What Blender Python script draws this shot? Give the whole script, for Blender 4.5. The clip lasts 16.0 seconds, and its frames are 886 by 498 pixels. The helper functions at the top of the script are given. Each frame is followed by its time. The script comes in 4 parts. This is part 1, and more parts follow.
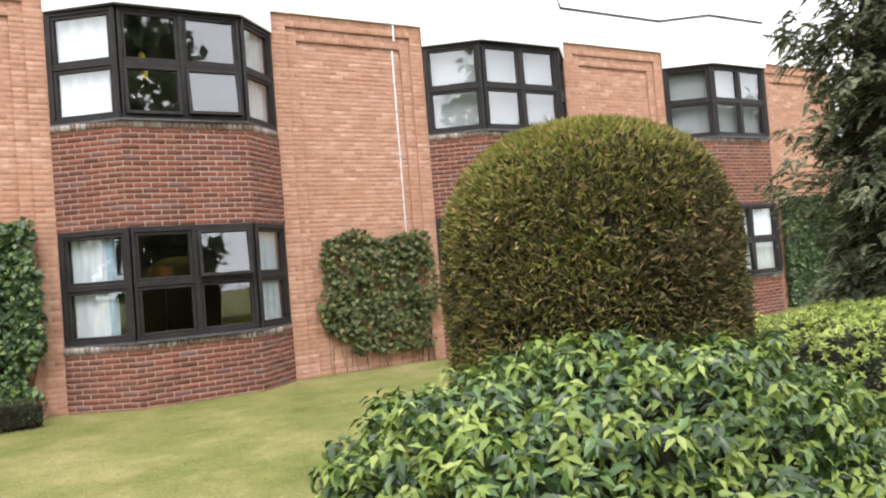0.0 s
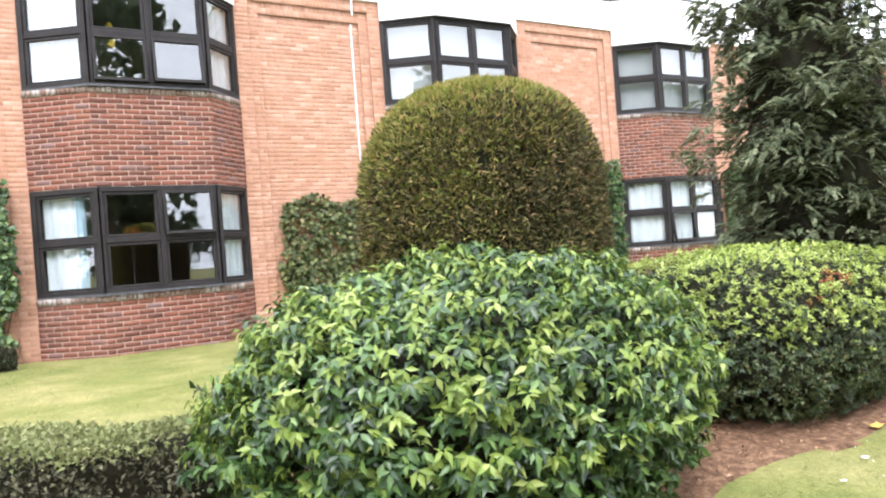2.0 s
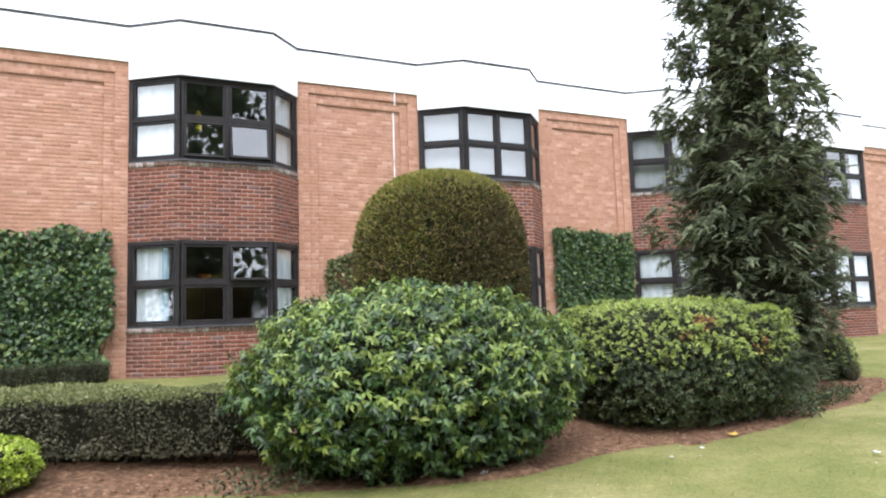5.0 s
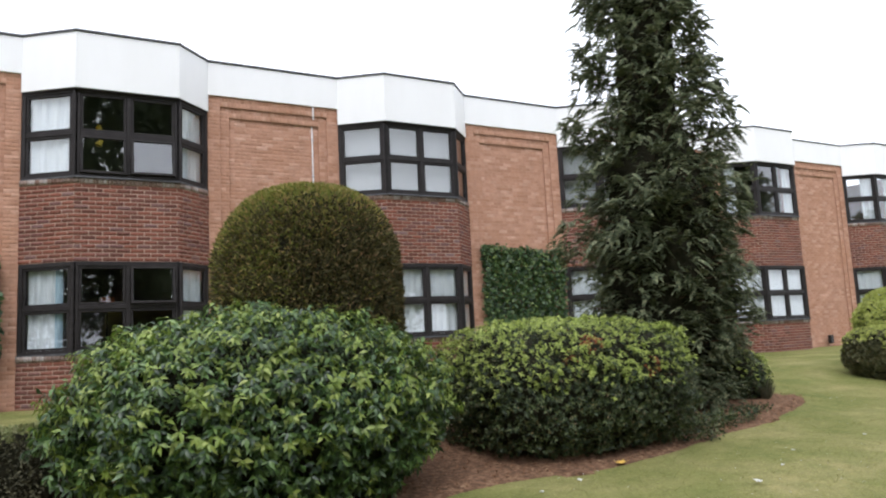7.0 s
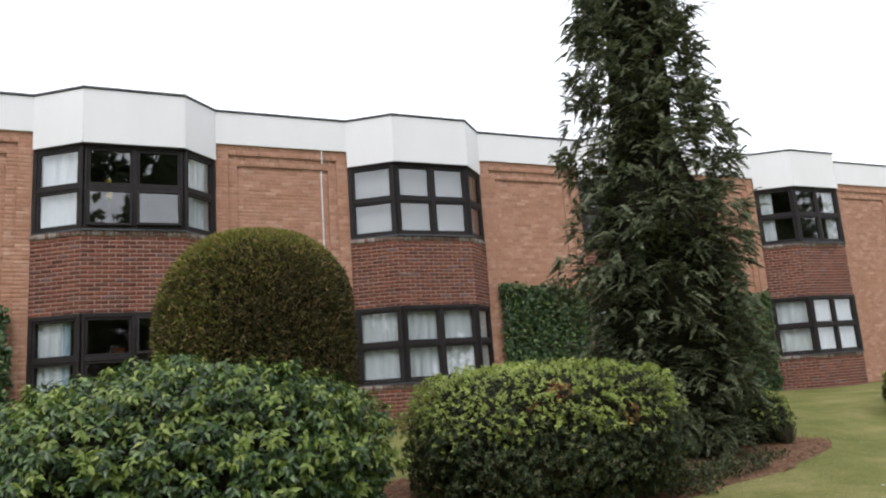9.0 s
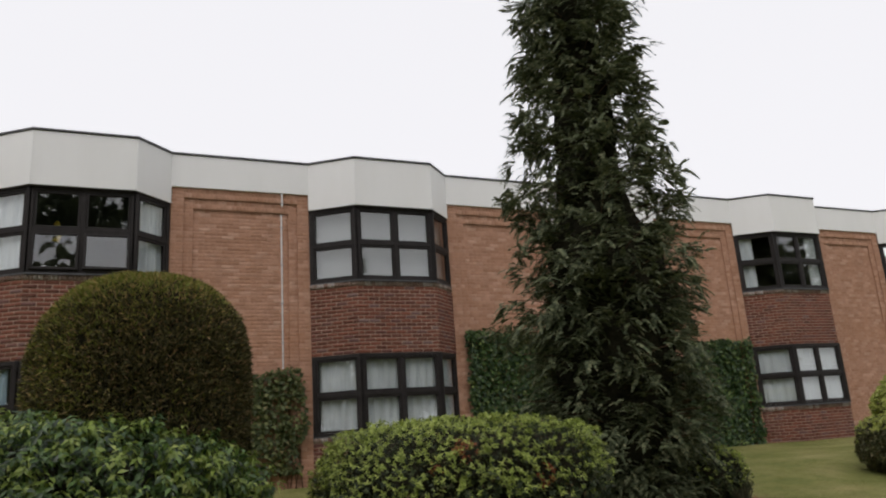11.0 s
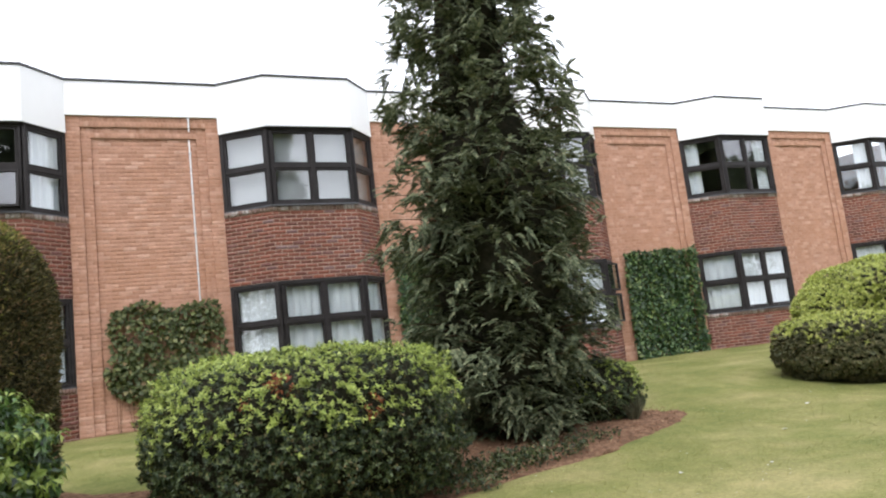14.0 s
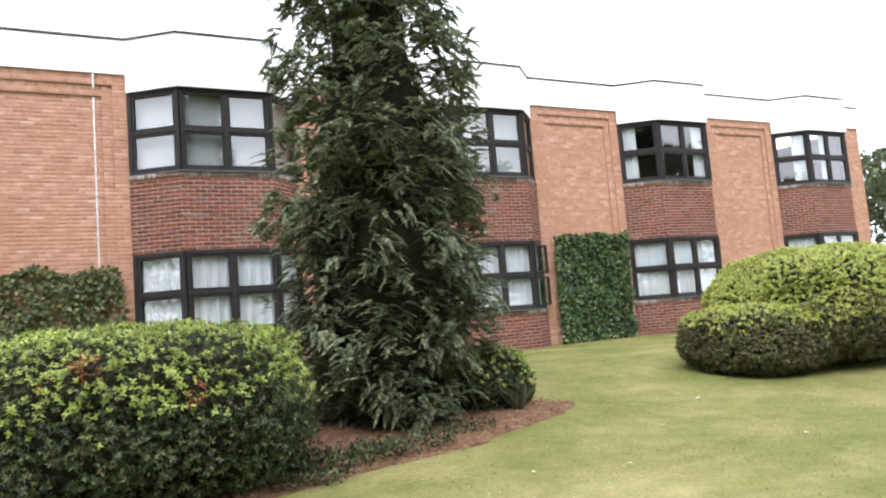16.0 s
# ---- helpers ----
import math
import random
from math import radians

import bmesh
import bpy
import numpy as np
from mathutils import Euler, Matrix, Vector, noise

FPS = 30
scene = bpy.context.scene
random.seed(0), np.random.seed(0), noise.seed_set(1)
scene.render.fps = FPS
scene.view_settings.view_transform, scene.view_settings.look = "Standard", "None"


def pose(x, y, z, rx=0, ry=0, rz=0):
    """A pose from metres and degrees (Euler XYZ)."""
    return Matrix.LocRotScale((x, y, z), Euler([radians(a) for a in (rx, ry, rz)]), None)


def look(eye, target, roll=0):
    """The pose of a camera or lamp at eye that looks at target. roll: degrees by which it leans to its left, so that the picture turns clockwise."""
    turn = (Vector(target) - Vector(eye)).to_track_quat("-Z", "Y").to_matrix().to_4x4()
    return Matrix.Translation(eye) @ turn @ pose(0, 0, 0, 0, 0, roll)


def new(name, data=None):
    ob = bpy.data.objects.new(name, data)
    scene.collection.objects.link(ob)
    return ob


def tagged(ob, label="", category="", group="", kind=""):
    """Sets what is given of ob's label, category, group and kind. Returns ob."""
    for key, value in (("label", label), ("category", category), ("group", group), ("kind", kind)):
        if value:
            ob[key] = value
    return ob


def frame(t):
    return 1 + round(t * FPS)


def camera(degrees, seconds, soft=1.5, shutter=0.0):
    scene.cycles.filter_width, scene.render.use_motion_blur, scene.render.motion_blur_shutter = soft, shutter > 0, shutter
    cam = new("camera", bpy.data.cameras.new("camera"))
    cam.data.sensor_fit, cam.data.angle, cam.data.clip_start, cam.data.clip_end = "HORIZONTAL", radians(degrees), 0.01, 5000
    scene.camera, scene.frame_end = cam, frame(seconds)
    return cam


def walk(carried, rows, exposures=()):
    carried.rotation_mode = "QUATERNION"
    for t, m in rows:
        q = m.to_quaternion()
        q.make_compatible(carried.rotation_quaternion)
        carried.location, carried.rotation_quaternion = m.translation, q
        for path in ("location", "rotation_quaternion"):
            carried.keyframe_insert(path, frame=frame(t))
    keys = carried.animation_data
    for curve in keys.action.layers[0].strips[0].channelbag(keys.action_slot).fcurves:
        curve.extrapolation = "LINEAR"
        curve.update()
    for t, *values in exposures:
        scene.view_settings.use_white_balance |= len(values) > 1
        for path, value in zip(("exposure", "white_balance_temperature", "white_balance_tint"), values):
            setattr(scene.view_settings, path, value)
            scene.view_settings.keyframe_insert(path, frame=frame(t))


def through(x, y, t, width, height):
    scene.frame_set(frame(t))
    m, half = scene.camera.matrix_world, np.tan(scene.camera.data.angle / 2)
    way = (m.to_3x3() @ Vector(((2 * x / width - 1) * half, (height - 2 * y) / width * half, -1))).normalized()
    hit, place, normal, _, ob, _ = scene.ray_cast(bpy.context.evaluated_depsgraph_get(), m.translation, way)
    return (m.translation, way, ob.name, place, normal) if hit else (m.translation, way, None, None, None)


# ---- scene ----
cam = camera(63.0, 16.0, soft=2.1)
ROWS = [
    (0.0, look((-3.420, -11.220, 1.540), (-2.446, -9.474, 1.601), -4.61)),
    (0.5, look((-3.380, -11.360, 1.460), (-2.341, -9.652, 1.513), -3.27)),
    (1.0, look((-3.360, -11.560, 1.360), (-2.365, -9.825, 1.320), -4.14)),
    (1.5, look((-3.370, -11.800, 1.280), (-2.419, -10.042, 1.214), -3.89)),
    (2.0, look((-3.460, -12.140, 1.200), (-2.438, -10.421, 1.200), -4.31)),
    (2.5, look((-3.660, -12.750, 1.050), (-2.593, -11.059, 1.059), -6.30)),
    (3.0, look((-3.941, -13.486, 0.888), (-2.979, -11.733, 0.904), -4.90)),
    (3.5, look((-4.290, -14.500, 0.740), (-3.324, -12.751, 0.840), -4.20)),
    (3.7, look((-4.258, -14.532, 0.752), (-3.286, -12.786, 0.835), -3.23)),
    (6.0, look((-3.194, -14.368, 0.876), (-2.378, -12.563, 1.156), -1.73)),
    (6.5, look((-2.957, -14.385, 0.867), (-2.071, -12.611, 1.129), -3.13)),
    (7.0, look((-2.702, -14.399, 0.874), (-1.748, -12.658, 1.117), -2.84)),
    (7.5, look((-2.413, -14.438, 0.881), (-1.530, -12.664, 1.153), -1.39)),
    (8.0, look((-2.140, -14.482, 0.883), (-1.257, -12.712, 1.179), -3.35)),
    (10.5, look((-0.997, -14.494, 0.925), (-0.265, -12.689, 1.379), -3.33)),
    (11.0, look((-0.714, -14.459, 0.923), (0.082, -12.689, 1.404), -3.90)),
    (11.5, look((-0.459, -14.445, 0.925), (0.380, -12.678, 1.343), -3.98)),
    (12.0, look((-0.202, -14.472, 0.903), (0.586, -12.662, 1.226), -3.22)),
    (12.5, look((0.038, -14.490, 0.896), (0.817, -12.672, 1.197), -4.89)),
    (13.0, look((0.289, -14.487, 0.903), (1.153, -12.708, 1.201), -4.74)),
    (13.5, look((0.553, -14.484, 0.889), (1.383, -12.689, 1.186), -4.83)),
    (14.0, look((0.785, -14.489, 0.889), (1.604, -12.684, 1.153), -6.62)),
    (14.5, look((1.043, -14.473, 0.881), (1.962, -12.712, 1.109), -4.52)),
    (15.0, look((1.308, -14.473, 0.869), (2.174, -12.680, 1.047), -4.70)),
    (15.5, look((1.539, -14.480, 0.879), (2.369, -12.666, 1.025), -5.72)),
    (16.0, look((1.792, -14.443, 0.879), (2.699, -12.670, 1.067), -4.60)),
]
walk(cam, ROWS, exposures=[(0.0, 1.08, 6600, 12), (1.0, 1.38, 6450, 12), (1.5, 1.6, 6300, 12), (2.5, 1.76, 6150, 12), (3.0, 1.72, 6100, 12), (3.5, 1.4, 6100, 12), (5.6, 1.08, 6150, 12), (6.0, 0.98, 6200, 12), (6.6, 0.55, 6250, 12), (8.0, 0.31, 6350, 12), (10.5, -0.43, 6700, 12), (11.5, -0.68, 6900, 12), (12.0, -0.5, 6900, 12), (12.5, 0.13, 6600, 12), (13.5, 0.56, 6400, 12), (14.5, 0.8, 6300, 12), (15.2, 0.86, 6300, 12), (15.6, 0.95, 6300, 12), (16.0, 1.0, 6300, 12)])

# ---- light ----
world = bpy.data.worlds.new("overcast_sky")
scene.world = world
world.use_nodes = True
wn = world.node_tree
sky = wn.nodes.new("ShaderNodeTexSky")
sky.sky_type = "NISHITA"
sky.sun_disc = False
sky.sun_elevation = radians(58)
sky.sun_rotation = radians(215)
sky.air_density, sky.dust_density, sky.ozone_density = 1.0, 5.0, 1.0
grey = wn.nodes.new("ShaderNodeHueSaturation")
grey.inputs["Saturation"].default_value = 0.12
veil = wn.nodes.new("ShaderNodeMix")
veil.data_type = "RGBA"
veil.inputs[0].default_value = 0.8
veil.inputs[7].default_value = (10.7, 11.1, 12.0, 1)
back = wn.nodes["Background"]
back.inputs["Strength"].default_value = 0.145
wn.links.new(sky.outputs[0], grey.inputs["Color"])
wn.links.new(grey.outputs[0], veil.inputs[6])
wn.links.new(veil.outputs[2], back.inputs["Color"])
sun = new("sun", bpy.data.lights.new("sun", "SUN"))
sun.data.energy = 1.2
sun.data.angle = radians(25)
sun.data.color = (1.0, 0.98, 0.95)
sun.matrix_world = look((-12, -17, 30), (0, 0, 0))


# ---- materials ----
class Mat:
    """A node material being put together."""

    def __init__(self, name, rough=0.8, metal=0.0, spec=0.3):
        self.m = bpy.data.materials.new(name)
        self.m.use_nodes = True
        self.t = self.m.node_tree
        self.b = self.t.nodes["Principled BSDF"]
        self.b.inputs["Roughness"].default_value = rough
        self.b.inputs["Metallic"].default_value = metal
        self.b.inputs["Specular IOR Level"].default_value = spec
        self.co = self.t.nodes.new("ShaderNodeTexCoord").outputs["Object"]

    def noise(self, scale, detail=4, stretch=None, rough=0.6):
        n = self.t.nodes.new("ShaderNodeTexNoise")
        n.inputs["Scale"].default_value = scale
        n.inputs["Detail"].default_value = detail
        n.inputs["Roughness"].default_value = rough
        co = self.co
        if stretch:
            v = self.t.nodes.new("ShaderNodeMapping")
            v.inputs["Scale"].default_value = stretch
            self.t.links.new(co, v.inputs[0])
            co = v.outputs[0]
        self.t.links.new(co, n.inputs["Vector"])
        return n.outputs["Fac"]

    def ramp(self, fac, stops):
        r = self.t.nodes.new("ShaderNodeValToRGB")
        e = r.color_ramp.elements
        while len(e) < len(stops):
            e.new(0.5)
        for k, (p, c) in zip(e, stops):
            k.position, k.color = p, (*c, 1) if len(c) == 3 else c
        self.t.links.new(fac, r.inputs[0])
        return r.outputs[0]

    def mix(self, fac, a, b, kind="MIX"):
        n = self.t.nodes.new("ShaderNodeMix")
        n.data_type, n.blend_type = "RGBA", kind
        for sock, v in ((n.inputs[0], fac), (n.inputs[6], a), (n.inputs[7], b)):
            if isinstance(v, (int, float)):
                sock.default_value = v
            elif isinstance(v, tuple):
                sock.default_value = (*v, 1)
            else:
                self.t.links.new(v, sock)
        return n.outputs[2]

    def island(self):
        return self.t.nodes.new("ShaderNodeNewGeometry").outputs["Random Per Island"]

    def each(self):
        return self.t.nodes.new("ShaderNodeObjectInfo").outputs["Random"]

    def colour(self, c):
        if isinstance(c, tuple):
            self.b.inputs["Base Color"].default_value = (*c, 1)
        else:
            self.t.links.new(c, self.b.inputs["Base Color"])
        return self

    def bump(self, fac, strength=0.3, dist=0.01):
        n = self.t.nodes.new("ShaderNodeBump")
        n.inputs["Strength"].default_value = strength
        n.inputs["Distance"].default_value = dist
        self.t.links.new(fac, n.inputs["Height"])
        self.t.links.new(n.outputs[0], self.b.inputs["Normal"])
        return self


def brick_mat(name, stops, stain, per_object=False):
    a = Mat(name, 0.88, spec=0.2)
    c = a.ramp(a.each() if per_object else a.island(), stops)
    c = a.mix(0.55, c, a.ramp(a.noise(35, 5), [(0.3, (0.75, 0.72, 0.7)), (0.7, (1.15, 1.12, 1.1))]), "MULTIPLY")
    c = a.mix(0.8, c, a.ramp(a.noise(6.5, 6), [(0.3, (0.8, 0.79, 0.78)), (0.7, (1.18, 1.17, 1.16))]), "MULTIPLY")
    c = a.mix(a.ramp(a.noise(0.9, 5), [(0.45, (0, 0, 0)), (0.75, (0.5, 0.5, 0.5))]), c, stain)
    a.colour(c).bump(a.noise(60, 4), 0.35, 0.004)
    return a.m


RED_STOPS = [(0.0, (0.105, 0.045, 0.036)), (0.35, (0.168, 0.064, 0.046)), (0.7, (0.215, 0.082, 0.058)), (0.93, (0.135, 0.062, 0.056)), (1.0, (0.18, 0.12, 0.12))]
BUFF_STOPS = [(0.0, (0.365, 0.203, 0.139)), (0.35, (0.42, 0.238, 0.166)), (0.8, (0.45, 0.263, 0.189)), (1.0, (0.52, 0.33, 0.25))]
M_RED = brick_mat("red_brick", RED_STOPS, (0.2, 0.09, 0.06))
M_RED_EACH = brick_mat("red_brick_piece", RED_STOPS, (0.2, 0.09, 0.06), True)
M_BUFF = brick_mat("orange_brick", BUFF_STOPS, (0.36, 0.17, 0.09))
M_SILL = brick_mat("weathered_sill_brick", [(0.0, (0.16, 0.09, 0.07)), (0.5, (0.22, 0.16, 0.13)), (1.0, (0.36, 0.33, 0.31))], (0.3, 0.27, 0.25))


def mortar_mat(name, c1, c2):
    a = Mat(name, 0.95, spec=0.1)
    a.colour(a.ramp(a.noise(3, 6), [(0.3, c1), (0.7, c2)])).bump(a.noise(150, 3), 0.4, 0.003)
    return a.m


M_MORTAR = mortar_mat("grey_pink_mortar", (0.31, 0.21, 0.165), (0.4, 0.285, 0.23))
M_MORTAR_BUFF = mortar_mat("sandy_mortar", (0.39, 0.225, 0.16), (0.445, 0.262, 0.192))
a = Mat("white_fascia_paint", 0.45, spec=0.4)
a.colour(a.mix(a.ramp(a.noise(1.3, 6, (1, 1, 0.25)), [(0.4, (0, 0, 0)), (0.8, (0.35, 0.35, 0.35))]), (0.82, 0.82, 0.83), (0.68, 0.68, 0.67))).bump(a.noise(8, 3), 0.05, 0.004)
M_WHITE = a.m
a = Mat("dark_window_paint", 0.5, spec=0.18)
a.colour(a.ramp(a.noise(6, 5), [(0.3, (0.018, 0.0155, 0.0155)), (0.75, (0.034, 0.03, 0.03))])).bump(a.noise(60, 3), 0.1, 0.003)
M_FRAME = a.m
a = Mat("lead_grey_trim", 0.5, spec=0.4)
a.colour(a.ramp(a.noise(9, 5), [(0.3, (0.05, 0.05, 0.055)), (0.75, (0.1, 0.1, 0.11))]))
M_TRIM = a.m
a = Mat("net_curtain", 0.9, spec=0.1)
a.colour(a.ramp(a.noise(5, 4, (6, 6, 0.4)), [(0.3, (0.55, 0.59, 0.64)), (0.7, (0.78, 0.8, 0.83))]))
M_NET = a.m
a = Mat("blue_curtain", 0.9, spec=0.1)
a.colour(a.ramp(a.noise(7, 4, (5, 5, 0.4)), [(0.3, (0.24, 0.36, 0.46)), (0.7, (0.46, 0.58, 0.66))]))
M_BLUE = a.m
# pale grey of the sky mirrored in upper panes, as a sheet colour
a = Mat("sky_reflection_sheet", 0.9, spec=0.1)
a.colour(a.ramp(a.noise(4, 4, (3, 3, 0.4)), [(0.3, (0.36, 0.37, 0.385)), (0.7, (0.42, 0.43, 0.445))]))
M_SKY_SHEET = a.m
a = Mat("room_wall_paint", 0.9, spec=0.1)
a.colour(a.ramp(a.noise(2, 4), [(0.3, (0.2, 0.18, 0.15)), (0.7, (0.28, 0.25, 0.21))]))
M_ROOM = a.m


def glass_mat():
    m = bpy.data.materials.new("window_glass")
    m.use_nodes = True
    t = m.node_tree
    t.nodes.clear()
    out = t.nodes.new("ShaderNodeOutputMaterial")
    mx = t.nodes.new("ShaderNodeMixShader")
    see = t.nodes.new("ShaderNodeBsdfTransparent")
    see.inputs[0].default_value = (0.95, 0.965, 0.96, 1)
    gl = t.nodes.new("ShaderNodeBsdfGlossy")
    gl.inputs["Roughness"].default_value = 0.015
    lw = t.nodes.new("ShaderNodeLayerWeight")
    lw.inputs[0].default_value = 0.5
    power = t.nodes.new("ShaderNodeMath")
    power.operation = "POWER"
    power.inputs[1].default_value = 4.0
    gain = t.nodes.new("ShaderNodeMath")
    gain.operation = "MULTIPLY_ADD"
    gain.inputs[1].default_value = 0.8
    gain.inputs[2].default_value = 0.11
    t.links.new(lw.outputs["Facing"], power.inputs[0])
    t.links.new(power.outputs[0], gain.inputs[0])
    t.links.new(gain.outputs[0], mx.inputs[0])
    t.links.new(see.outputs[0], mx.inputs[1])
    t.links.new(gl.outputs[0], mx.inputs[2])
    t.links.new(mx.outputs[0], out.inputs[0])
    return m


M_GLASS = glass_mat()


def leaf_mat(name, stops, rough=0.45, spec=0.4, through=0.25):
    a = Mat(name, rough, spec=spec)
    c = a.ramp(a.island(), stops)
    c = a.mix(0.5, c, a.ramp(a.noise(2.2, 4), [(0.3, (0.7, 0.7, 0.7)), (0.7, (1.2, 1.2, 1.2))]), "MULTIPLY")
    a.colour(c)
    if through:
        tr = a.t.nodes.new("ShaderNodeBsdfTranslucent")
        a.t.links.new(c, tr.inputs[0])
        mx = a.t.nodes.new("ShaderNodeMixShader")
        mx.inputs[0].default_value = through
        out = a.t.nodes["Material Output"]
        a.t.links.new(a.b.outputs[0], mx.inputs[1])
        a.t.links.new(tr.outputs[0], mx.inputs[2])
        a.t.links.new(mx.outputs[0], out.inputs[0])
    return a.m


M_LAUREL = leaf_mat("laurel_leaf", [(0.0, (0.014, 0.032, 0.011)), (0.45, (0.036, 0.075, 0.02)), (0.8, (0.085, 0.155, 0.038)), (1.0, (0.15, 0.23, 0.06))], 0.33, 0.45)
M_LAUREL_NEW = leaf_mat("laurel_new_leaf", [(0.0, (0.13, 0.19, 0.03)), (0.6, (0.225, 0.3, 0.06)), (1.0, (0.36, 0.42, 0.12))], 0.38, 0.4, 0.35)
# dark side leaf and bright top leaf: new growth plus sky light in colour
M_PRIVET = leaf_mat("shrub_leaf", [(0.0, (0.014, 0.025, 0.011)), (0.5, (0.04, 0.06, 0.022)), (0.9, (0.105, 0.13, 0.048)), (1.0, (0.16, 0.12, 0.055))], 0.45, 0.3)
M_PRIVET_NEW_LIT = leaf_mat("shrub_new_lit_leaf", [(0.0, (0.19, 0.25, 0.05)), (0.6, (0.32, 0.39, 0.085)), (1.0, (0.46, 0.52, 0.15))], 0.45, 0.3, 0.3)
M_RUST = leaf_mat("rusty_leaf", [(0.0, (0.16, 0.05, 0.02)), (1.0, (0.3, 0.1, 0.04))], 0.6, 0.2)
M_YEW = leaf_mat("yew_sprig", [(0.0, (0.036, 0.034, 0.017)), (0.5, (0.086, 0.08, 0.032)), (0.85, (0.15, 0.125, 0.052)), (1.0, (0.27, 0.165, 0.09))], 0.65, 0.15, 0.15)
# yellowish tips, also carrying the light on the yew's top and left
M_YEW_LIT = leaf_mat("yew_lit_sprig", [(0.0, (0.13, 0.15, 0.03)), (0.55, (0.22, 0.235, 0.05)), (1.0, (0.4, 0.27, 0.11))], 0.6, 0.2, 0.25)
M_CYPRESS = leaf_mat("cypress_spray", [(0.0, (0.055, 0.07, 0.04)), (0.5, (0.118, 0.142, 0.078)), (0.9, (0.21, 0.23, 0.13)), (1.0, (0.3, 0.29, 0.17))], 0.6, 0.2, 0.3)
M_HEDGE = leaf_mat("grey_hedge_leaf", [(0.0, (0.055, 0.055, 0.034)), (0.6, (0.12, 0.114, 0.07)), (1.0, (0.2, 0.19, 0.115))], 0.6, 0.2)
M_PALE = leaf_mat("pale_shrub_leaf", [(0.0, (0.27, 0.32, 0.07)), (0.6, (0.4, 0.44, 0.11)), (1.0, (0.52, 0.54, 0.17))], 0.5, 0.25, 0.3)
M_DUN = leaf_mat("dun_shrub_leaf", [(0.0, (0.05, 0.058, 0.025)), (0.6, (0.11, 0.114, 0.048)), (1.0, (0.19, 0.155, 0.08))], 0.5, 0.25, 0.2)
M_GOLD = leaf_mat("golden_leaf", [(0.0, (0.15, 0.22, 0.02)), (0.6, (0.32, 0.42, 0.04)), (1.0, (0.45, 0.5, 0.08))], 0.5, 0.3, 0.3)
M_IVY = leaf_mat("ivy_leaf", [(0.0, (0.018, 0.042, 0.014)), (0.5, (0.045, 0.092, 0.028)), (0.82, (0.105, 0.17, 0.048)), (1.0, (0.19, 0.24, 0.07))], 0.4, 0.4)
M_IVY_DULL = leaf_mat("dull_ivy_leaf", [(0.0, (0.045, 0.06, 0.022)), (0.6, (0.095, 0.12, 0.04)), (0.9, (0.165, 0.18, 0.06)), (1.0, (0.24, 0.17, 0.08))], 0.5, 0.3)
M_FAR = leaf_mat("far_tree_leaf", [(0.0, (0.05, 0.066, 0.036)), (1.0, (0.12, 0.145, 0.075))], 0.7, 0.15)
# hedge stems, and the near-black that paints shade inside foliage
a = Mat("twigs_and_inner_shade", 0.95, spec=0.05)
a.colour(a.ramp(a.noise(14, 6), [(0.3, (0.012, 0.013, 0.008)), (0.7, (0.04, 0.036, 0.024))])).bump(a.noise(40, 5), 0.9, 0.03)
M_TWIG_SHADE = a.m
a = Mat("brown_bark", 0.9, spec=0.1)
a.colour(a.ramp(a.noise(10, 6, (4, 4, 0.7)), [(0.3, (0.06, 0.035, 0.022)), (0.7, (0.16, 0.1, 0.065))])).bump(a.noise(25, 5, (4, 4, 0.5)), 0.8, 0.02)
M_BARK = a.m
a = Mat("mown_lawn", 0.9, spec=0.1)
patch = a.ramp(a.noise(0.8, 6), [(0.3, (0.112, 0.132, 0.04)), (0.48, (0.168, 0.172, 0.06)), (0.72, (0.27, 0.24, 0.112))])
fine = a.ramp(a.noise(28, 6), [(0.25, (0.6, 0.62, 0.55)), (0.75, (1.3, 1.28, 1.25))])
mid = a.ramp(a.noise(4.5, 5), [(0.3, (0.78, 0.82, 0.75)), (0.7, (1.18, 1.14, 1.15))])
a.colour(a.mix(0.8, a.mix(0.75, patch, fine, "MULTIPLY"), mid, "MULTIPLY")).bump(a.noise(45, 5), 0.7, 0.02)
M_LAWN = a.m
a = Mat("grass_blade", 0.65, spec=0.1)
blade = a.ramp(a.island(), [(0.0, (0.17, 0.205, 0.06)), (0.6, (0.25, 0.265, 0.09)), (1.0, (0.37, 0.36, 0.17))])
dry = a.ramp(a.noise(0.8, 6), [(0.32, (0.17, 0.195, 0.058)), (0.5, (0.26, 0.26, 0.09)), (0.68, (0.43, 0.38, 0.18))])
tint = a.mix(0.6, blade, dry)
a.colour(tint)
glow = a.t.nodes.new("ShaderNodeBsdfTranslucent")
half = a.t.nodes.new("ShaderNodeMixShader")
a.t.links.new(tint, glow.inputs[0])
a.t.links.new(a.b.outputs[0], half.inputs[1])
a.t.links.new(glow.outputs[0], half.inputs[2])
a.t.links.new(half.outputs[0], a.t.nodes["Material Output"].inputs[0])
M_BLADE = a.m
a = Mat("bark_mulch", 0.95, spec=0.08)
a.colour(a.ramp(a.noise(18, 7), [(0.25, (0.065, 0.04, 0.026)), (0.5, (0.15, 0.085, 0.052)), (0.75, (0.29, 0.18, 0.11))])).bump(a.noise(30, 6), 1.0, 0.03)
M_MULCH = a.m
a = Mat("mulch_chip", 0.95, spec=0.08)
a.colour(a.ramp(a.island(), [(0.0, (0.07, 0.036, 0.02)), (0.6, (0.2, 0.1, 0.055)), (1.0, (0.36, 0.24, 0.15))]))
M_CHIP = a.m
a = Mat("white_sign_face", 0.35, spec=0.4)
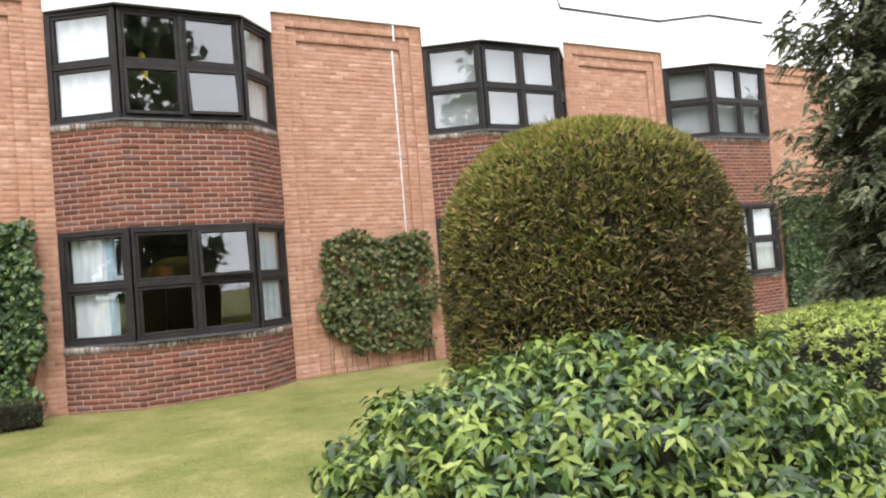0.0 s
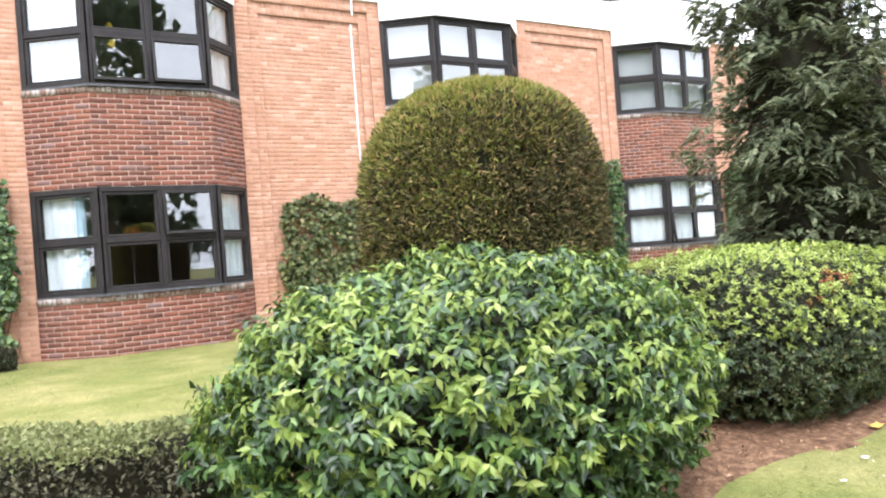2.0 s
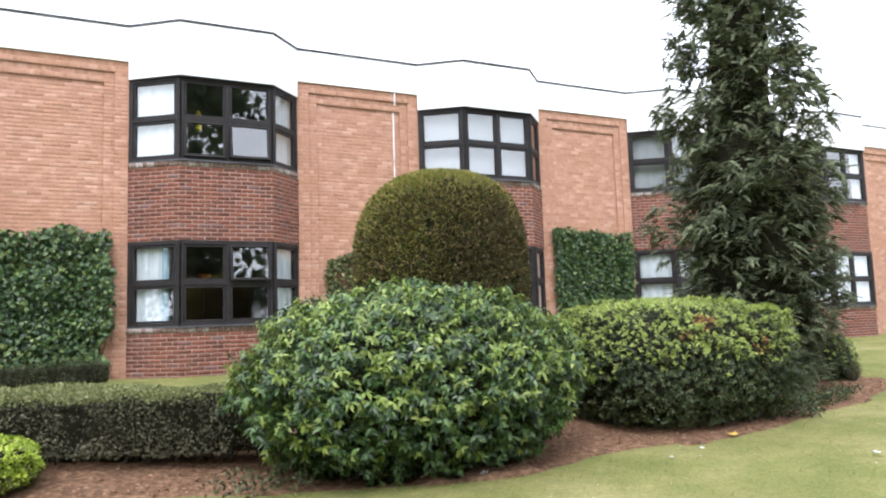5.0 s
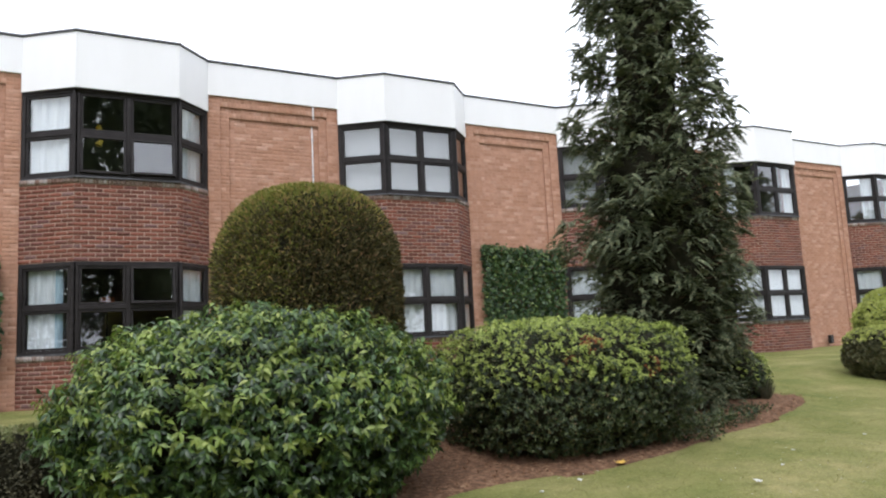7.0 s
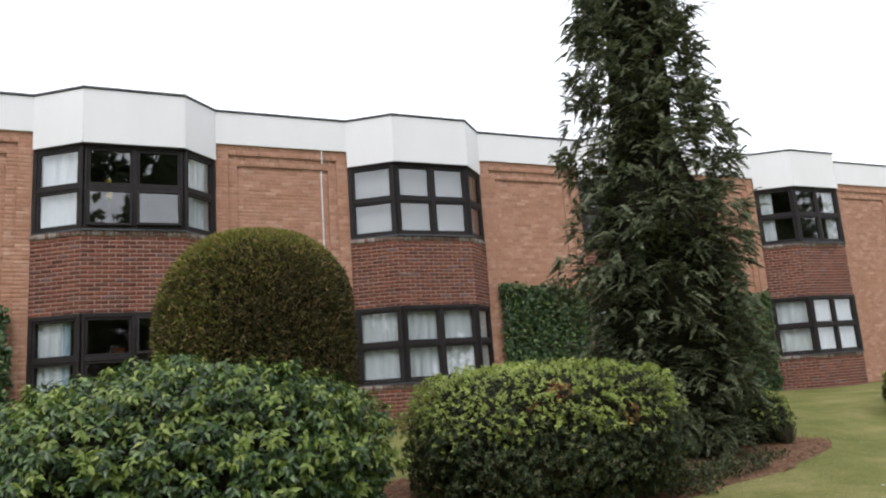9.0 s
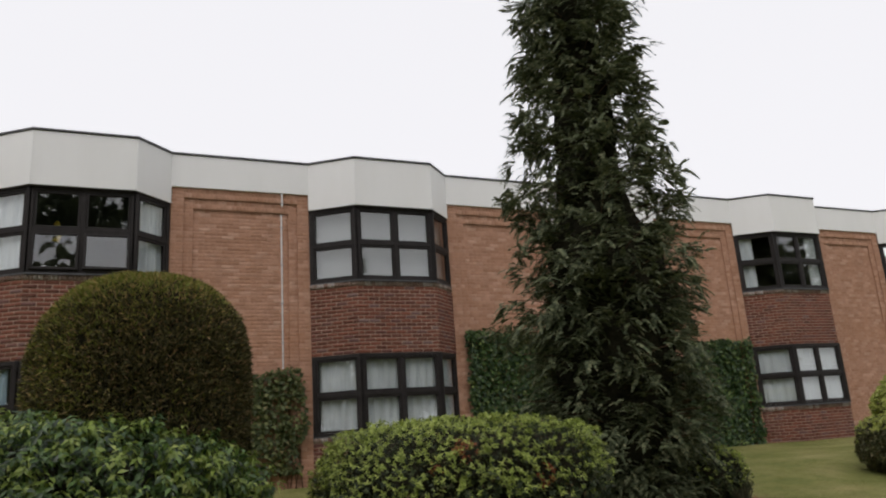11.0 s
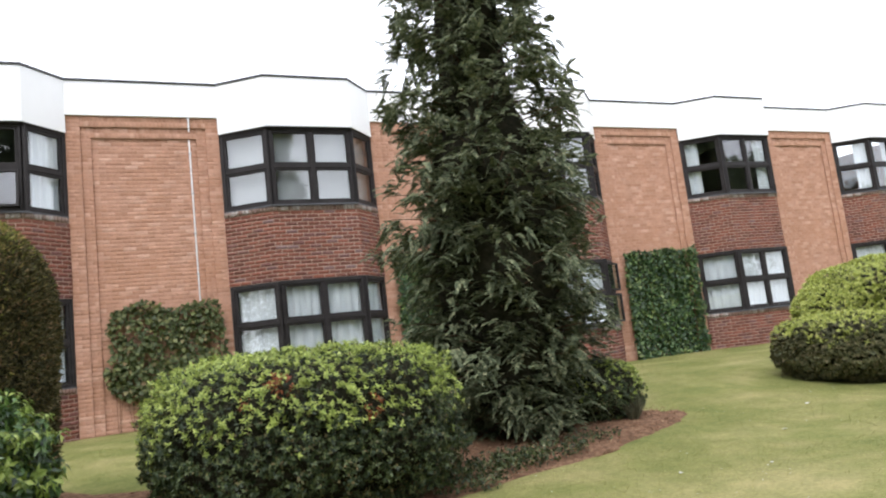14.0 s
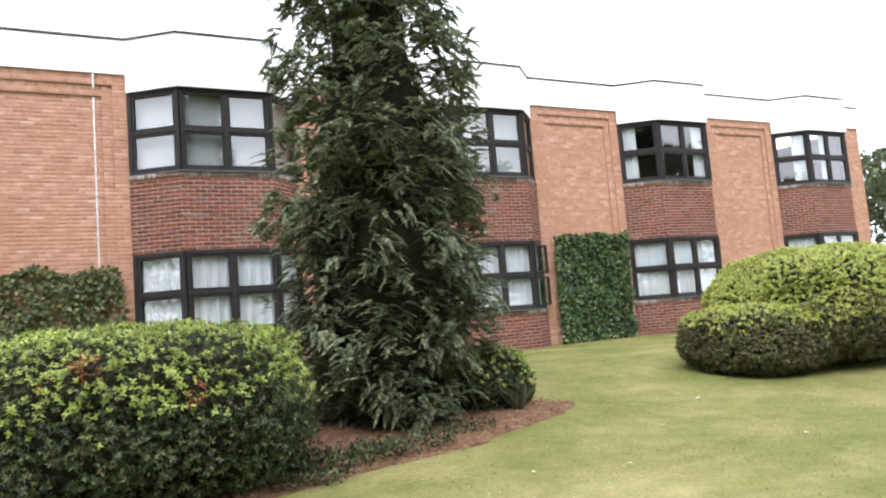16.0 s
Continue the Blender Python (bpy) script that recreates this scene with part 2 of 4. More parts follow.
a.colour(a.ramp(a.noise(2, 4), [(0.3, (0.72, 0.73, 0.77)), (0.7, (0.8, 0.81, 0.84))]))
M_SIGN = a.m
a = Mat("sign_red", 0.4, spec=0.4)
a.colour((0.42, 0.025, 0.05))
M_SIGN_RED = a.m
a = Mat("galvanised_post", 0.45, 0.8)
a.colour(a.ramp(a.noise(20, 4), [(0.3, (0.35, 0.36, 0.37)), (0.7, (0.5, 0.51, 0.52))]))
M_POST = a.m
a = Mat("white_litter", 0.8)
a.colour(a.ramp(a.noise(30, 3), [(0.3, (0.5, 0.5, 0.48)), (0.7, (0.62, 0.62, 0.6))]))
M_LITTER = a.m
a = Mat("yellow_leaf", 0.7)
a.colour(a.ramp(a.noise(30, 3), [(0.3, (0.5, 0.3, 0.05)), (0.7, (0.65, 0.42, 0.1))]))
M_YLEAF = a.m
a = Mat("aluminium_strip", 0.4, 0.6)
a.colour(a.ramp(a.noise(5, 4, (1, 1, 2)), [(0.3, (0.62, 0.62, 0.63)), (0.7, (0.85, 0.85, 0.86))]))
M_STRIP = a.m


# ---- building blocks ----
def mesh_ob(name, verts, faces, mat, parent=None, label="", smooth=False):
    """One mesh object from arrays of corners and of equal-sized faces, or from lists."""
    me = bpy.data.meshes.new(name)
    if isinstance(faces, np.ndarray):
        n, k = faces.shape
        me.vertices.add(len(verts))
        me.vertices.foreach_set("co", np.asarray(verts, np.float32).ravel())
        me.loops.add(n * k)
        me.loops.foreach_set("vertex_index", faces.astype(np.int32).ravel())
        me.polygons.add(n)
        me.polygons.foreach_set("loop_start", np.arange(0, n * k, k, dtype=np.int32))
        me.update(calc_edges=True)
    else:
        me.from_pydata([tuple(v) for v in verts], [], faces)
    if smooth:
        me.polygons.foreach_set("use_smooth", np.ones(len(me.polygons), bool))
    me.materials.append(mat)
    ob = new(name, me)
    if parent:
        ob.parent = parent
    if label:
        ob["label"] = label
    return ob


def part(name, bm, material, parent, label=""):
    me = bpy.data.meshes.new(name)
    bm.to_mesh(me)
    bm.free()
    me.materials.append(material)
    ob = new(name, me)
    ob.parent = parent
    if label:
        ob["label"] = label
    return ob


def add_box(bm, m, size, bevel=0.0):
    """A box of that size about the pose m, with rounded edges."""
    r = bmesh.ops.create_cube(bm, size=1.0, matrix=m @ Matrix.Diagonal((*size, 1)))
    if bevel:
        es = list({e for v in r["verts"] for e in v.link_edges})
        bmesh.ops.bevel(bm, geom=es, offset=bevel, segments=1, affect="EDGES")


def boxed(name, m, size, mat, parent, bevel=0.006, label=""):
    bm = bmesh.new()
    add_box(bm, m, size, bevel)
    return part(name, bm, mat, parent, label)


def empty(name, at=(0, 0, 0)):
    ob = new(name)
    ob.location = at
    return ob


def prism(name, plan, z0, z1, mat, parent=None, label=""):
    """An upright solid over a plan outline."""
    n = len(plan)
    v = [(x, y, z0) for x, y in plan] + [(x, y, z1) for x, y in plan]
    f = [[i, (i + 1) % n, n + (i + 1) % n, n + i] for i in range(n)] + [list(range(n))[::-1], list(range(n, 2 * n))]
    return mesh_ob(name, v, f, mat, parent, label)


BOX_FACES = np.array([[0, 1, 5, 4], [1, 2, 6, 5], [2, 3, 7, 6], [3, 0, 4, 7], [4, 5, 6, 7]])


def brick_rects(length, z0, z1, course=0.075, pitch=0.225, joint=0.007, keep=None):
    """Running-bond brick rectangles (u0, u1, z0, z1) on a wall strip."""
    out = []
    rows = max(1, round((z1 - z0) / course))
    h = (z1 - z0) / rows
    for r in range(rows):
        u = -pitch * (0.5 if r % 2 else 0.0)
        while u < length - 0.02:
            a0 = u + joint / 2 if u > 0 else -0.002
            a1 = u + pitch - joint / 2 if u + pitch < length else length + 0.002
            if a1 - a0 > 0.03 and (keep is None or keep((a0 + a1) / 2, z0 + (r + 0.5) * h)):
                out.append((a0, a1, z0 + r * h + joint / 2, z0 + (r + 1) * h - joint / 2))
            u += pitch
    return out


def brick_arrays(rects, origin, along, out, proud, rng, uneven=0.0025):
    """Boxes with bevelled faces for the rectangles; proud: how far they stand before the joints."""
    o, al, up = np.array(origin, float), np.array(along, float), np.array((0, 0, 1.0))
    ou = np.array(out, float)
    v, f = [], []
    for n, (u0, u1, z0, z1) in enumerate(rects):
        d = proud + rng.uniform(-uneven, uneven)
        b = 0.004 if uneven > 0.002 else 0.002
        for e, dd in ((0, -0.004 if proud > 0.005 else -0.0006), (b, d)):
            for u, z in ((u0 + e, z0 + e), (u1 - e, z0 + e), (u1 - e, z1 - e), (u0 + e, z1 - e)):
                v.append(o + al * u + up * z + ou * dd)
        f.append(BOX_FACES + 8 * n)
    return np.array(v), np.concatenate(f)


rng = np.random.default_rng(7)


def brick_skin(rects, origin, along, out, mat, parent, proud=0.008, name="brickwork", label=""):
    v, f = brick_arrays(rects, origin, along, out, proud, rng, 0.0025 if proud > 0.005 else 0.0007)
    ob = mesh_ob(name, v, f, mat, parent, label)
    ob["kind"] = "stuff"
    return ob


# ---- the plan of the facade ----
PERIOD, PANEL, DEPTH = 5.93, 2.73, 0.60
Z_SILL0, Z_HEAD0, Z_SILL1, Z_HEAD1 = 0.90, 2.48, 3.96, 5.56
Z_BRICK, Z_ROOF = 5.91, 6.63


def left(k):
    return 0.005 + PERIOD * k


def right(k):
    return left(k) + PANEL


END_X = 24.7
FIRST, LAST = -2, 4  # panels; bay k stands between panel k-1 and panel k


def bay_plan(k, grow=0.0):
    a, b = right(k - 1), left(k)
    return [(a, 0.0), (a + 0.84, -DEPTH - grow), (b - 0.63, -DEPTH - grow), (b, 0.0)]


def ground_z(x, y):
    t = np.clip((-4.5 - y) / 5.0, 0, 1)
    return -0.38 * t * t * (3 - 2 * t) - 0.01 * np.clip(-9.5 - y, 0, 12)


# ---- ground ----
def build_ground():
    xs = np.unique(np.concatenate([np.linspace(-900, -20, 12), np.arange(-20, 34, 0.5), np.linspace(34, 900, 12)]))
    ys = np.unique(np.concatenate([np.linspace(-900, -24, 12), np.arange(-24, 4, 0.25), np.linspace(4, 900, 12)]))
    gx, gy = np.meshgrid(xs, ys)
    gz = ground_z(gx, gy)
    near = (np.abs(gx - 5) < 25) & (gy < -1) & (gy > -22)
    bumps = np.array([noise.noise((x * 0.7, y * 0.7, 3.0)) for x, y in zip(gx.ravel(), gy.ravel())]).reshape(gx.shape)
    gz = gz + 0.018 * bumps * near
    v = np.stack([gx, gy, gz], -1).reshape(-1, 3)
    nx, ny = len(xs), len(ys)
    i = (np.arange(ny - 1)[:, None] * nx + np.arange(nx - 1)).ravel()
    f = np.stack([i, i + 1, i + nx + 1, i + nx], 1)
    ob = mesh_ob("ground", v, f, M_LAWN, smooth=True)
    tagged(ob, "patchy mown lawn sloping gently from the building", "lawn", kind="structure")


build_ground()


# ---- the building ----
def build_panel(k):
    x0, x1 = left(k), right(k) if k < LAST else END_X
    w = x1 - x0
    wall = empty("wall_panel_%d" % (k - FIRST + 1), (x0, 0, 0))
    tagged(wall, "tall orange brick wall panel with stepped recessed frame", "wall", kind="structure")
    back_y = 0.07
    # backing of mortar: three stepped sheets with thickness
    s1, s2, top1, top2 = 0.24, 0.42, 0.21, 0.42
    v, f = [], []

    def slab(a0, a1, z0, z1, y0, y1):
        n = len(v)
        v.extend([(a0, y0, z0), (a1, y0, z0), (a1, y1, z0), (a0, y1, z0), (a0, y0, z1), (a1, y0, z1), (a1, y1, z1), (a0, y1, z1)])
        f.extend([[n, n + 1, n + 5, n + 4], [n + 1, n + 2, n + 6, n + 5], [n + 2, n + 3, n + 7, n + 6], [n + 3, n, n + 4, n + 7], [n + 4, n + 5, n + 6, n + 7], [n + 3, n + 2, n + 1, n]])

    if k < LAST:
        bands = [(0.008, 0, w, 0, Z_BRICK, s1, top1), (0.042, s1, w - s1, 0, Z_BRICK - top1, s2 - s1, top2 - top1)]
        for y, a0, a1, z0, z1, side, cap in bands:
            slab(a0, a0 + side, z0, z1, y, 0.4)
            slab(a1 - side, a1, z0, z1, y, 0.4)
            slab(a0 + side, a1 - side, z1 - cap, z1, y, 0.4)
        slab(s2, w - s2, 0, Z_BRICK - top2, back_y + 0.008, 0.4)
        mesh_ob("mortar", v, f, M_MORTAR_BUFF, wall)
        for y, a0, a1, side, ztop, cap in ((0.008, 0, w, s1, Z_BRICK, top1), (0.042, s1, w - s1, s2 - s1, Z_BRICK - top1, top2 - top1)):
            rects = [(u0 + a0, u1 + a0, q0, q1) for u0, u1, q0, q1 in brick_rects(side, 0.0, ztop)]
            rects += [(u0 + a1 - side, u1 + a1 - side, q0, q1) for u0, u1, q0, q1 in brick_rects(side, 0.0, ztop)]
            rects += [(u0 + a0 + side, u1 + a0 + side, q0, q1) for u0, u1, q0, q1 in brick_rects(a1 - a0 - 2 * side, ztop - cap, ztop, course=0.105, pitch=0.075)]
            brick_skin(rects, (0, y, 0), (1, 0, 0), (0, -1, 0), M_BUFF, wall, 0.001)
        rects = [(u0 + s2, u1 + s2, q0, q1) for u0, u1, q0, q1 in brick_rects(w - 2 * s2, 0.0, Z_BRICK - top2)]
        brick_skin(rects, (0, back_y + 0.008, 0), (1, 0, 0), (0, -1, 0), M_BUFF, wall, 0.001)
    else:
        slab(0, w, 0, Z_BRICK, 0.008, 0.4)
        mesh_ob("mortar", v, f, M_MORTAR_BUFF, wall)
        brick_skin(brick_rects(w, 0, Z_BRICK), (0, 0.008, 0), (1, 0, 0), (0, -1, 0), M_BUFF, wall, 0.001)
    return wall


def frame_ring(bm, w, h, t, y0, y1):
    """A rectangular ring of timber, t wide, lying in the x-z plane."""
    for m, size in ((pose(0, (y0 + y1) / 2, h / 2 - t / 2), (w, y1 - y0, t)), (pose(0, (y0 + y1) / 2, -h / 2 + t / 2), (w, y1 - y0, t)),
                    (pose(-w / 2 + t / 2, (y0 + y1) / 2, 0), (t, y1 - y0, h - 2 * t)), (pose(w / 2 - t / 2, (y0 + y1) / 2, 0), (t, y1 - y0, h - 2 * t))):
        add_box(bm, m, size, 0.004)


def casement(parent, m, w, h, tilt=0.0, swing=0.0):
    """One sash with its pane. m: middle of the light, y pointing into the room. tilt: bottom pushed out; swing: side pushed out."""
    hinge = m @ pose(0, 0, h / 2) @ pose(0, 0, 0, -tilt) @ pose(0, 0, -h / 2)
    if swing:
        hinge = m @ pose(-w / 2, 0, 0) @ pose(0, 0, 0, 0, 0, -swing) @ pose(w / 2, 0, 0)
    bm = bmesh.new()
    frame_ring(bm, w, h, 0.045, -0.03, 0.03)
    bm.transform(hinge)
    sash = part("sash", bm, M_FRAME, parent)
    bm = bmesh.new()
    add_box(bm, hinge, (w - 0.086, 0.006, h - 0.086))
    pane = part("pane", bm, M_GLASS, sash)
    pane.visible_shadow = False
    return sash


def build_bay(k):
    plan = bay_plan(k)
    house = empty("bay_%d" % (k - FIRST), (0, 0, 0))
    tagged(house, "canted two-storey bay with red brick aprons", "bay", kind="structure")
    segs = list(zip(plan[:-1], plan[1:]))
    for z0, z1 in ((-0.05, Z_SILL0 - 0.105), (Z_HEAD0, Z_SILL1 - 0.105)):
        core = [(x, y + 0.02 if y < -0.1 else y) for x, y in plan]
        prism("mortar", core + [(plan[3][0], 0.3), (plan[0][0], 0.3)], z0, z1 + 0.1, M_MORTAR, house)
        for n, (p, q) in enumerate(segs):
            p2, q2 = core[n], core[n + 1]
            d = Vector((q2[0] - p2[0], q2[1] - p2[1], 0))
            ln = d.length
            d.normalize()
            o = (d.y, -d.x, 0)
            rects = brick_rects(ln, z0, z1, joint=0.0115)
            if k in (0, 1) and n == 1 and z0 > 1:
                for u0, u1, q0, q1 in rects:
                    SINGLE.append((house, (p2[0] + d.x * (u0 + u1) / 2, p2[1] + d.y * (u0 + u1) / 2, (q0 + q1) / 2), u1 - u0, q1 - q0))
            else:
                brick_skin(rects, (p2[0], p2[1], 0), d, o, M_RED, house, 0.0055)
            # brick-on-edge sill course
            sill = brick_rects(ln, z1, z1 + 0.105, course=0.105, pitch=0.075)
            brick_skin(sill, (p2[0], p2[1], 0), d, o, M_SILL, house, 0.022, "sill_bricks")
    return house


SINGLE = []


def build_window(k, floor):
    """The glazed band of one bay on one floor."""
    plan = bay_plan(k)
    z0, z1 = (Z_SILL0, Z_HEAD0) if floor == 0 else (Z_SILL1, Z_HEAD1)
    win = empty("window_%d" % (2 * (k - FIRST) + floor), ((plan[1][0] + plan[2][0]) / 2, -DEPTH, z0))
    tagged(win, "dark-framed canted bay window with white curtains" if floor == 0 else "dark-framed canted bay window reflecting the grey sky", "window", kind="structure")
    inv = Matrix.Translation(win.location).inverted()
    corner = 0.09
    segs = list(zip(plan[:-1], plan[1:]))
    h = z1 - z0
    for n, (p, q) in enumerate(segs):
        d = Vector((q[0] - p[0], q[1] - p[1], 0))
        ln = d.length
        ang = math.degrees(math.atan2(d.y, d.x))
        base = inv @ pose((p[0] + q[0]) / 2, (p[1] + q[1]) / 2, z0, 0, 0, ang) @ pose(0, 0.055, 0)
        bm = bmesh.new()
        frame_ring(bm, ln - 0.01, h, 0.075, -0.05, 0.05)
        bm.transform(base @ pose(0, 0, h / 2))
        part("outer_frame", bm, M_FRAME, win)
        cols = 2 if n == 1 else 1
        rail = 0.075
        cw = (ln - 0.16 - (cols - 1) * rail) / cols
        ch = (h - 0.15 - rail) / 2
        boxed("transom", base @ pose(0, 0, h / 2), (ln - 0.16, 0.09, rail), M_FRAME, win)
        if cols == 2:
            boxed("mullion", base @ pose(0, 0, h / 2), (rail, 0.096, h - 0.15), M_FRAME, win)
        for c in range(cols):
            for r in range(2):
                x = -(ln - 0.16) / 2 + cw / 2 + c * (cw + rail)
                z = 0.075 + ch / 2 + r * (ch + rail)
                tilt, swing = OPEN.get((k, floor, n, c, r), (0, 0))
                casement(win, base @ pose(x, -0.02 if tilt or swing else 0.0, z), cw - 0.004, ch - 0.004, tilt, swing)
    for n in (1, 2):
        x, y = plan[n]
        boxed("corner_post", inv @ pose(x, y + 0.05, (z0 + z1) / 2), (corner, corner, h), M_FRAME, win, 0.012)
    # ledge under the frame
    ledge = [(x, y - 0.035 if y < -0.1 else y) for x, y in plan]
    prism("sill", [(x - win.location.x, y - win.location.y) for x, y in ledge], -0.012, 0.02, M_TRIM, win)
    return win


# sashes that stand open: (bay, floor, face, column, row) -> (tilt, swing)
OPEN = {(0, 1, 1, 1, 0): (9, 0), (0, 1, 1, 0, 0): (4, 0), (0, 0, 1, 1, 1): (7, 0), (2, 0, 2, 0, 0): (0, 12), (2, 0, 2, 0, 1): (0, 12), (2, 0, 1, 0, 0): (6, 0), (4, 0, 1, 0, 1): (8, 0)}


def curtain(k, floor, n, u0, u1, mat, z_top=0.0, depth=0.135, bottom=0.03):
    """A gathered hanging of cloth behind one face of a bay, or a near-flat sheet imitating sky reflection."""
    plan = bay_plan(k)
    z0, z1 = (Z_SILL0, Z_HEAD0) if floor == 0 else (Z_SILL1, Z_HEAD1)
    p, q = plan[n], plan[n + 1]
    d = Vector((q[0] - p[0], q[1] - p[1], 0))
    ln = d.length
    d.normalize()
    o = Vector((-d.y, d.x, 0))
    count = max(8, int((u1 - u0) * ln / 0.02))
    r = random.Random(k * 100 + floor * 10 + n + int(u0 * 7))
    ph = r.uniform(0, 6)
    v, f = [], []
    for row in range(5):
        s = row / 4
        for i in range(count + 1):
            u = u0 + (u1 - u0) * i / count
            g = math.sin(i * 0.62 + ph + 0.4 * math.sin(i * 0.17)) * (0.022 + 0.012 * s) + 0.012 * math.sin(i * 1.7 + 2 * s)
            g *= 0.06 if mat is M_SKY_SHEET else 1.0
            w = Vector((p[0], p[1], 0)) + d * (u * ln) + o * (depth + g)
            v.append((w.x, w.y, z1 - 0.06 - z_top - s * (z1 - z0 - 0.06 - z_top - bottom)))
    for row in range(4):
        for i in range(count):
            a0 = row * (count + 1) + i
            f.append([a0, a0 + 1, a0 + count + 2, a0 + count + 1])
    ob = mesh_ob("curtain", v, f, mat, smooth=True)
    tagged(ob, "white gathered net curtain hanging inside a bay window" if mat is M_NET else "plain pale grey sheet added inside a bay window to imitate sky reflection" if mat is M_SKY_SHEET else "pale blue gathered curtain hanging inside a bay window", "curtain", "bay window curtains")
    return ob


def build_fascia():
    """White boarding round panels and bays, with a dark coping."""
    pts = [(-14.0, 0.0)]
    for k in range(FIRST + 1, LAST + 1):
        pts += bay_plan(k, 0.03)
    pts += [(END_X + 0.03, 0.0)]
    fas = empty("fascia")
    tagged(fas, "white painted roof fascia following the bays, dark coping", "fascia", kind="structure")
    for n, (p, q) in enumerate(zip(pts[:-1], pts[1:])):
        bay = min(p[1], q[1]) < -0.1
        z0 = Z_HEAD1 if bay else Z_BRICK
        y = -0.035
        d = Vector((q[0] - p[0], q[1] - p[1], 0))
        ln = d.length
        ang = math.degrees(math.atan2(d.y, d.x))
        mid = pose((p[0] + q[0]) / 2, (p[1] + q[1]) / 2 + y, (z0 + Z_ROOF - 0.05) / 2, 0, 0, ang)
        boxed("fascia_board", mid @ pose(0, 0.05, 0), (ln + 0.03, 0.1, Z_ROOF - 0.05 - z0), M_WHITE, fas, 0.003)
        top = pose((p[0] + q[0]) / 2, (p[1] + q[1]) / 2 + y, Z_ROOF - 0.022, 0, 0, ang)
        boxed("coping", top @ pose(0, 0.05, 0), (ln + 0.06, 0.15, 0.038), M_TRIM, fas, 0.004)
        if bay:
            soffit = pose((p[0] + q[0]) / 2, (p[1] + q[1]) / 2 + y, z0 - 0.012, 0, 0, ang)
            boxed("head_trim", soffit @ pose(0, 0.06, 0), (ln, 0.1, 0.03), M_FRAME, fas, 0.004)
    plan = [(x, y + 0.05) for x, y in pts]
    roof = prism("roof", plan + [(END_X, 12.0), (-14.0, 12.0)], Z_ROOF - 0.25, Z_ROOF - 0.1, M_TRIM)
    tagged(roof, "flat grey roof behind the fascia", "roof", kind="structure")
    back = prism("wall_back", [(-14.0, 5.0), (END_X, 5.0), (END_X, 5.3), (-14.0, 5.3)], 0, Z_ROOF - 0.26, M_ROOM)
    tagged(back, "plain inner wall of the rooms", "wall", kind="structure")
    for z, nm in ((0.02, "floor_ground"), (Z_SILL1 - 0.95, "floor_upper")):
        fl = prism(nm, [(-14.0, 0.41), (END_X - 0.02, 0.41), (END_X - 0.02, 4.98), (-14.0, 4.98)], z, z + 0.25, M_ROOM)
        tagged(fl, "plain room floor inside the building", "floor", kind="structure")
    end = prism("wall_end", [(END_X - 0.3, 0.41), (END_X, 0.41), (END_X, 12.0), (END_X - 0.3, 12.0)], 0, Z_BRICK, M_BUFF)
    tagged(end, "plain orange brick end wall", "wall", kind="structure")
    for k in range(FIRST, LAST):
        x = (left(k) + right(k)) / 2
        pw = prism("wall_party_%d" % (k - FIRST + 1), [(x - 0.1, 0.42), (x + 0.1, 0.42), (x + 0.1, 4.97), (x - 0.1, 4.97)], 0.28, Z_ROOF - 0.27, M_ROOM)
        tagged(pw, "plain wall between two rooms", "wall", kind="structure")


for k in range(FIRST, LAST + 1):
    build_panel(k)
for k in range(FIRST + 1, LAST + 1):
    build_bay(k)
    build_window(k, 0)
    build_window(k, 1)
build_fascia()


# ---- foliage ----
def leaves(name, P, D, N, length, width, mat, parent, fold=0.25, label="", droop=0.15, slim=False):
    """Folded leaves: at P, pointing along D, faces turned to N. slim: a plain bent sprig of two faces."""
    n = len(P)
    D = D / np.linalg.norm(D, axis=1, keepdims=True)
    S = np.cross(D, N)
    S /= np.linalg.norm(S, axis=1, keepdims=True) + 1e-9
    U = np.cross(S, D)
    L, W = np.broadcast_to(length, n)[:, None], np.broadcast_to(width, n)[:, None]
    base = P
    mid = P + D * L * 0.45
    tip = P + D * L - U * L * droop
    if slim:
        v = np.stack([base, mid + S * W / 2, tip, mid - S * W / 2], 1).reshape(-1, 3)
        i = np.arange(n)[:, None] * 4
        ob = mesh_ob(name, v, np.concatenate([i + [0, 2, 1], i + [0, 3, 2]]), mat, parent, label)
        ob["kind"] = "stuff"
        return ob
    v = np.stack([base, mid + S * W / 2 + U * W * fold, mid, mid - S * W / 2 + U * W * fold, tip], 1).reshape(-1, 3)
    i = np.arange(n)[:, None] * 5
    f = np.concatenate([i + [0, 2, 1], i + [0, 3, 2], i + [1, 2, 4], i + [2, 3, 4]])
    ob = mesh_ob(name, v, f, mat, parent, label)
    ob["kind"] = "stuff"
    return ob


def unit(n, g):
    v = g.normal(size=(n, 3))
    return v / np.linalg.norm(v, axis=1, keepdims=True)


def lumps(d, seed, freq=2.5, amp=0.08):
    return 1 + amp * np.array([noise.noise(Vector(q) * freq + Vector((seed * 7.3, 0, seed))) for q in d])


def super_r(d, e):
    """Radius of a super-ellipsoid of exponent e along unit ways d."""
    return (np.abs(d) ** e).sum(1) ** (-1 / e)


def shrub_shape(c, r, e, seed, amp, freq, low=-0.75):
    """Points on a lumpy clipped shrub, and their outward ways."""
    c, r = np.array(c, float), np.array(r, float)

    def at(d, depth=0.0):
        k = super_r(d, e) * lumps(d, seed, freq, amp) * (1 - depth)
        return c + d * k[:, None] * r

    return at


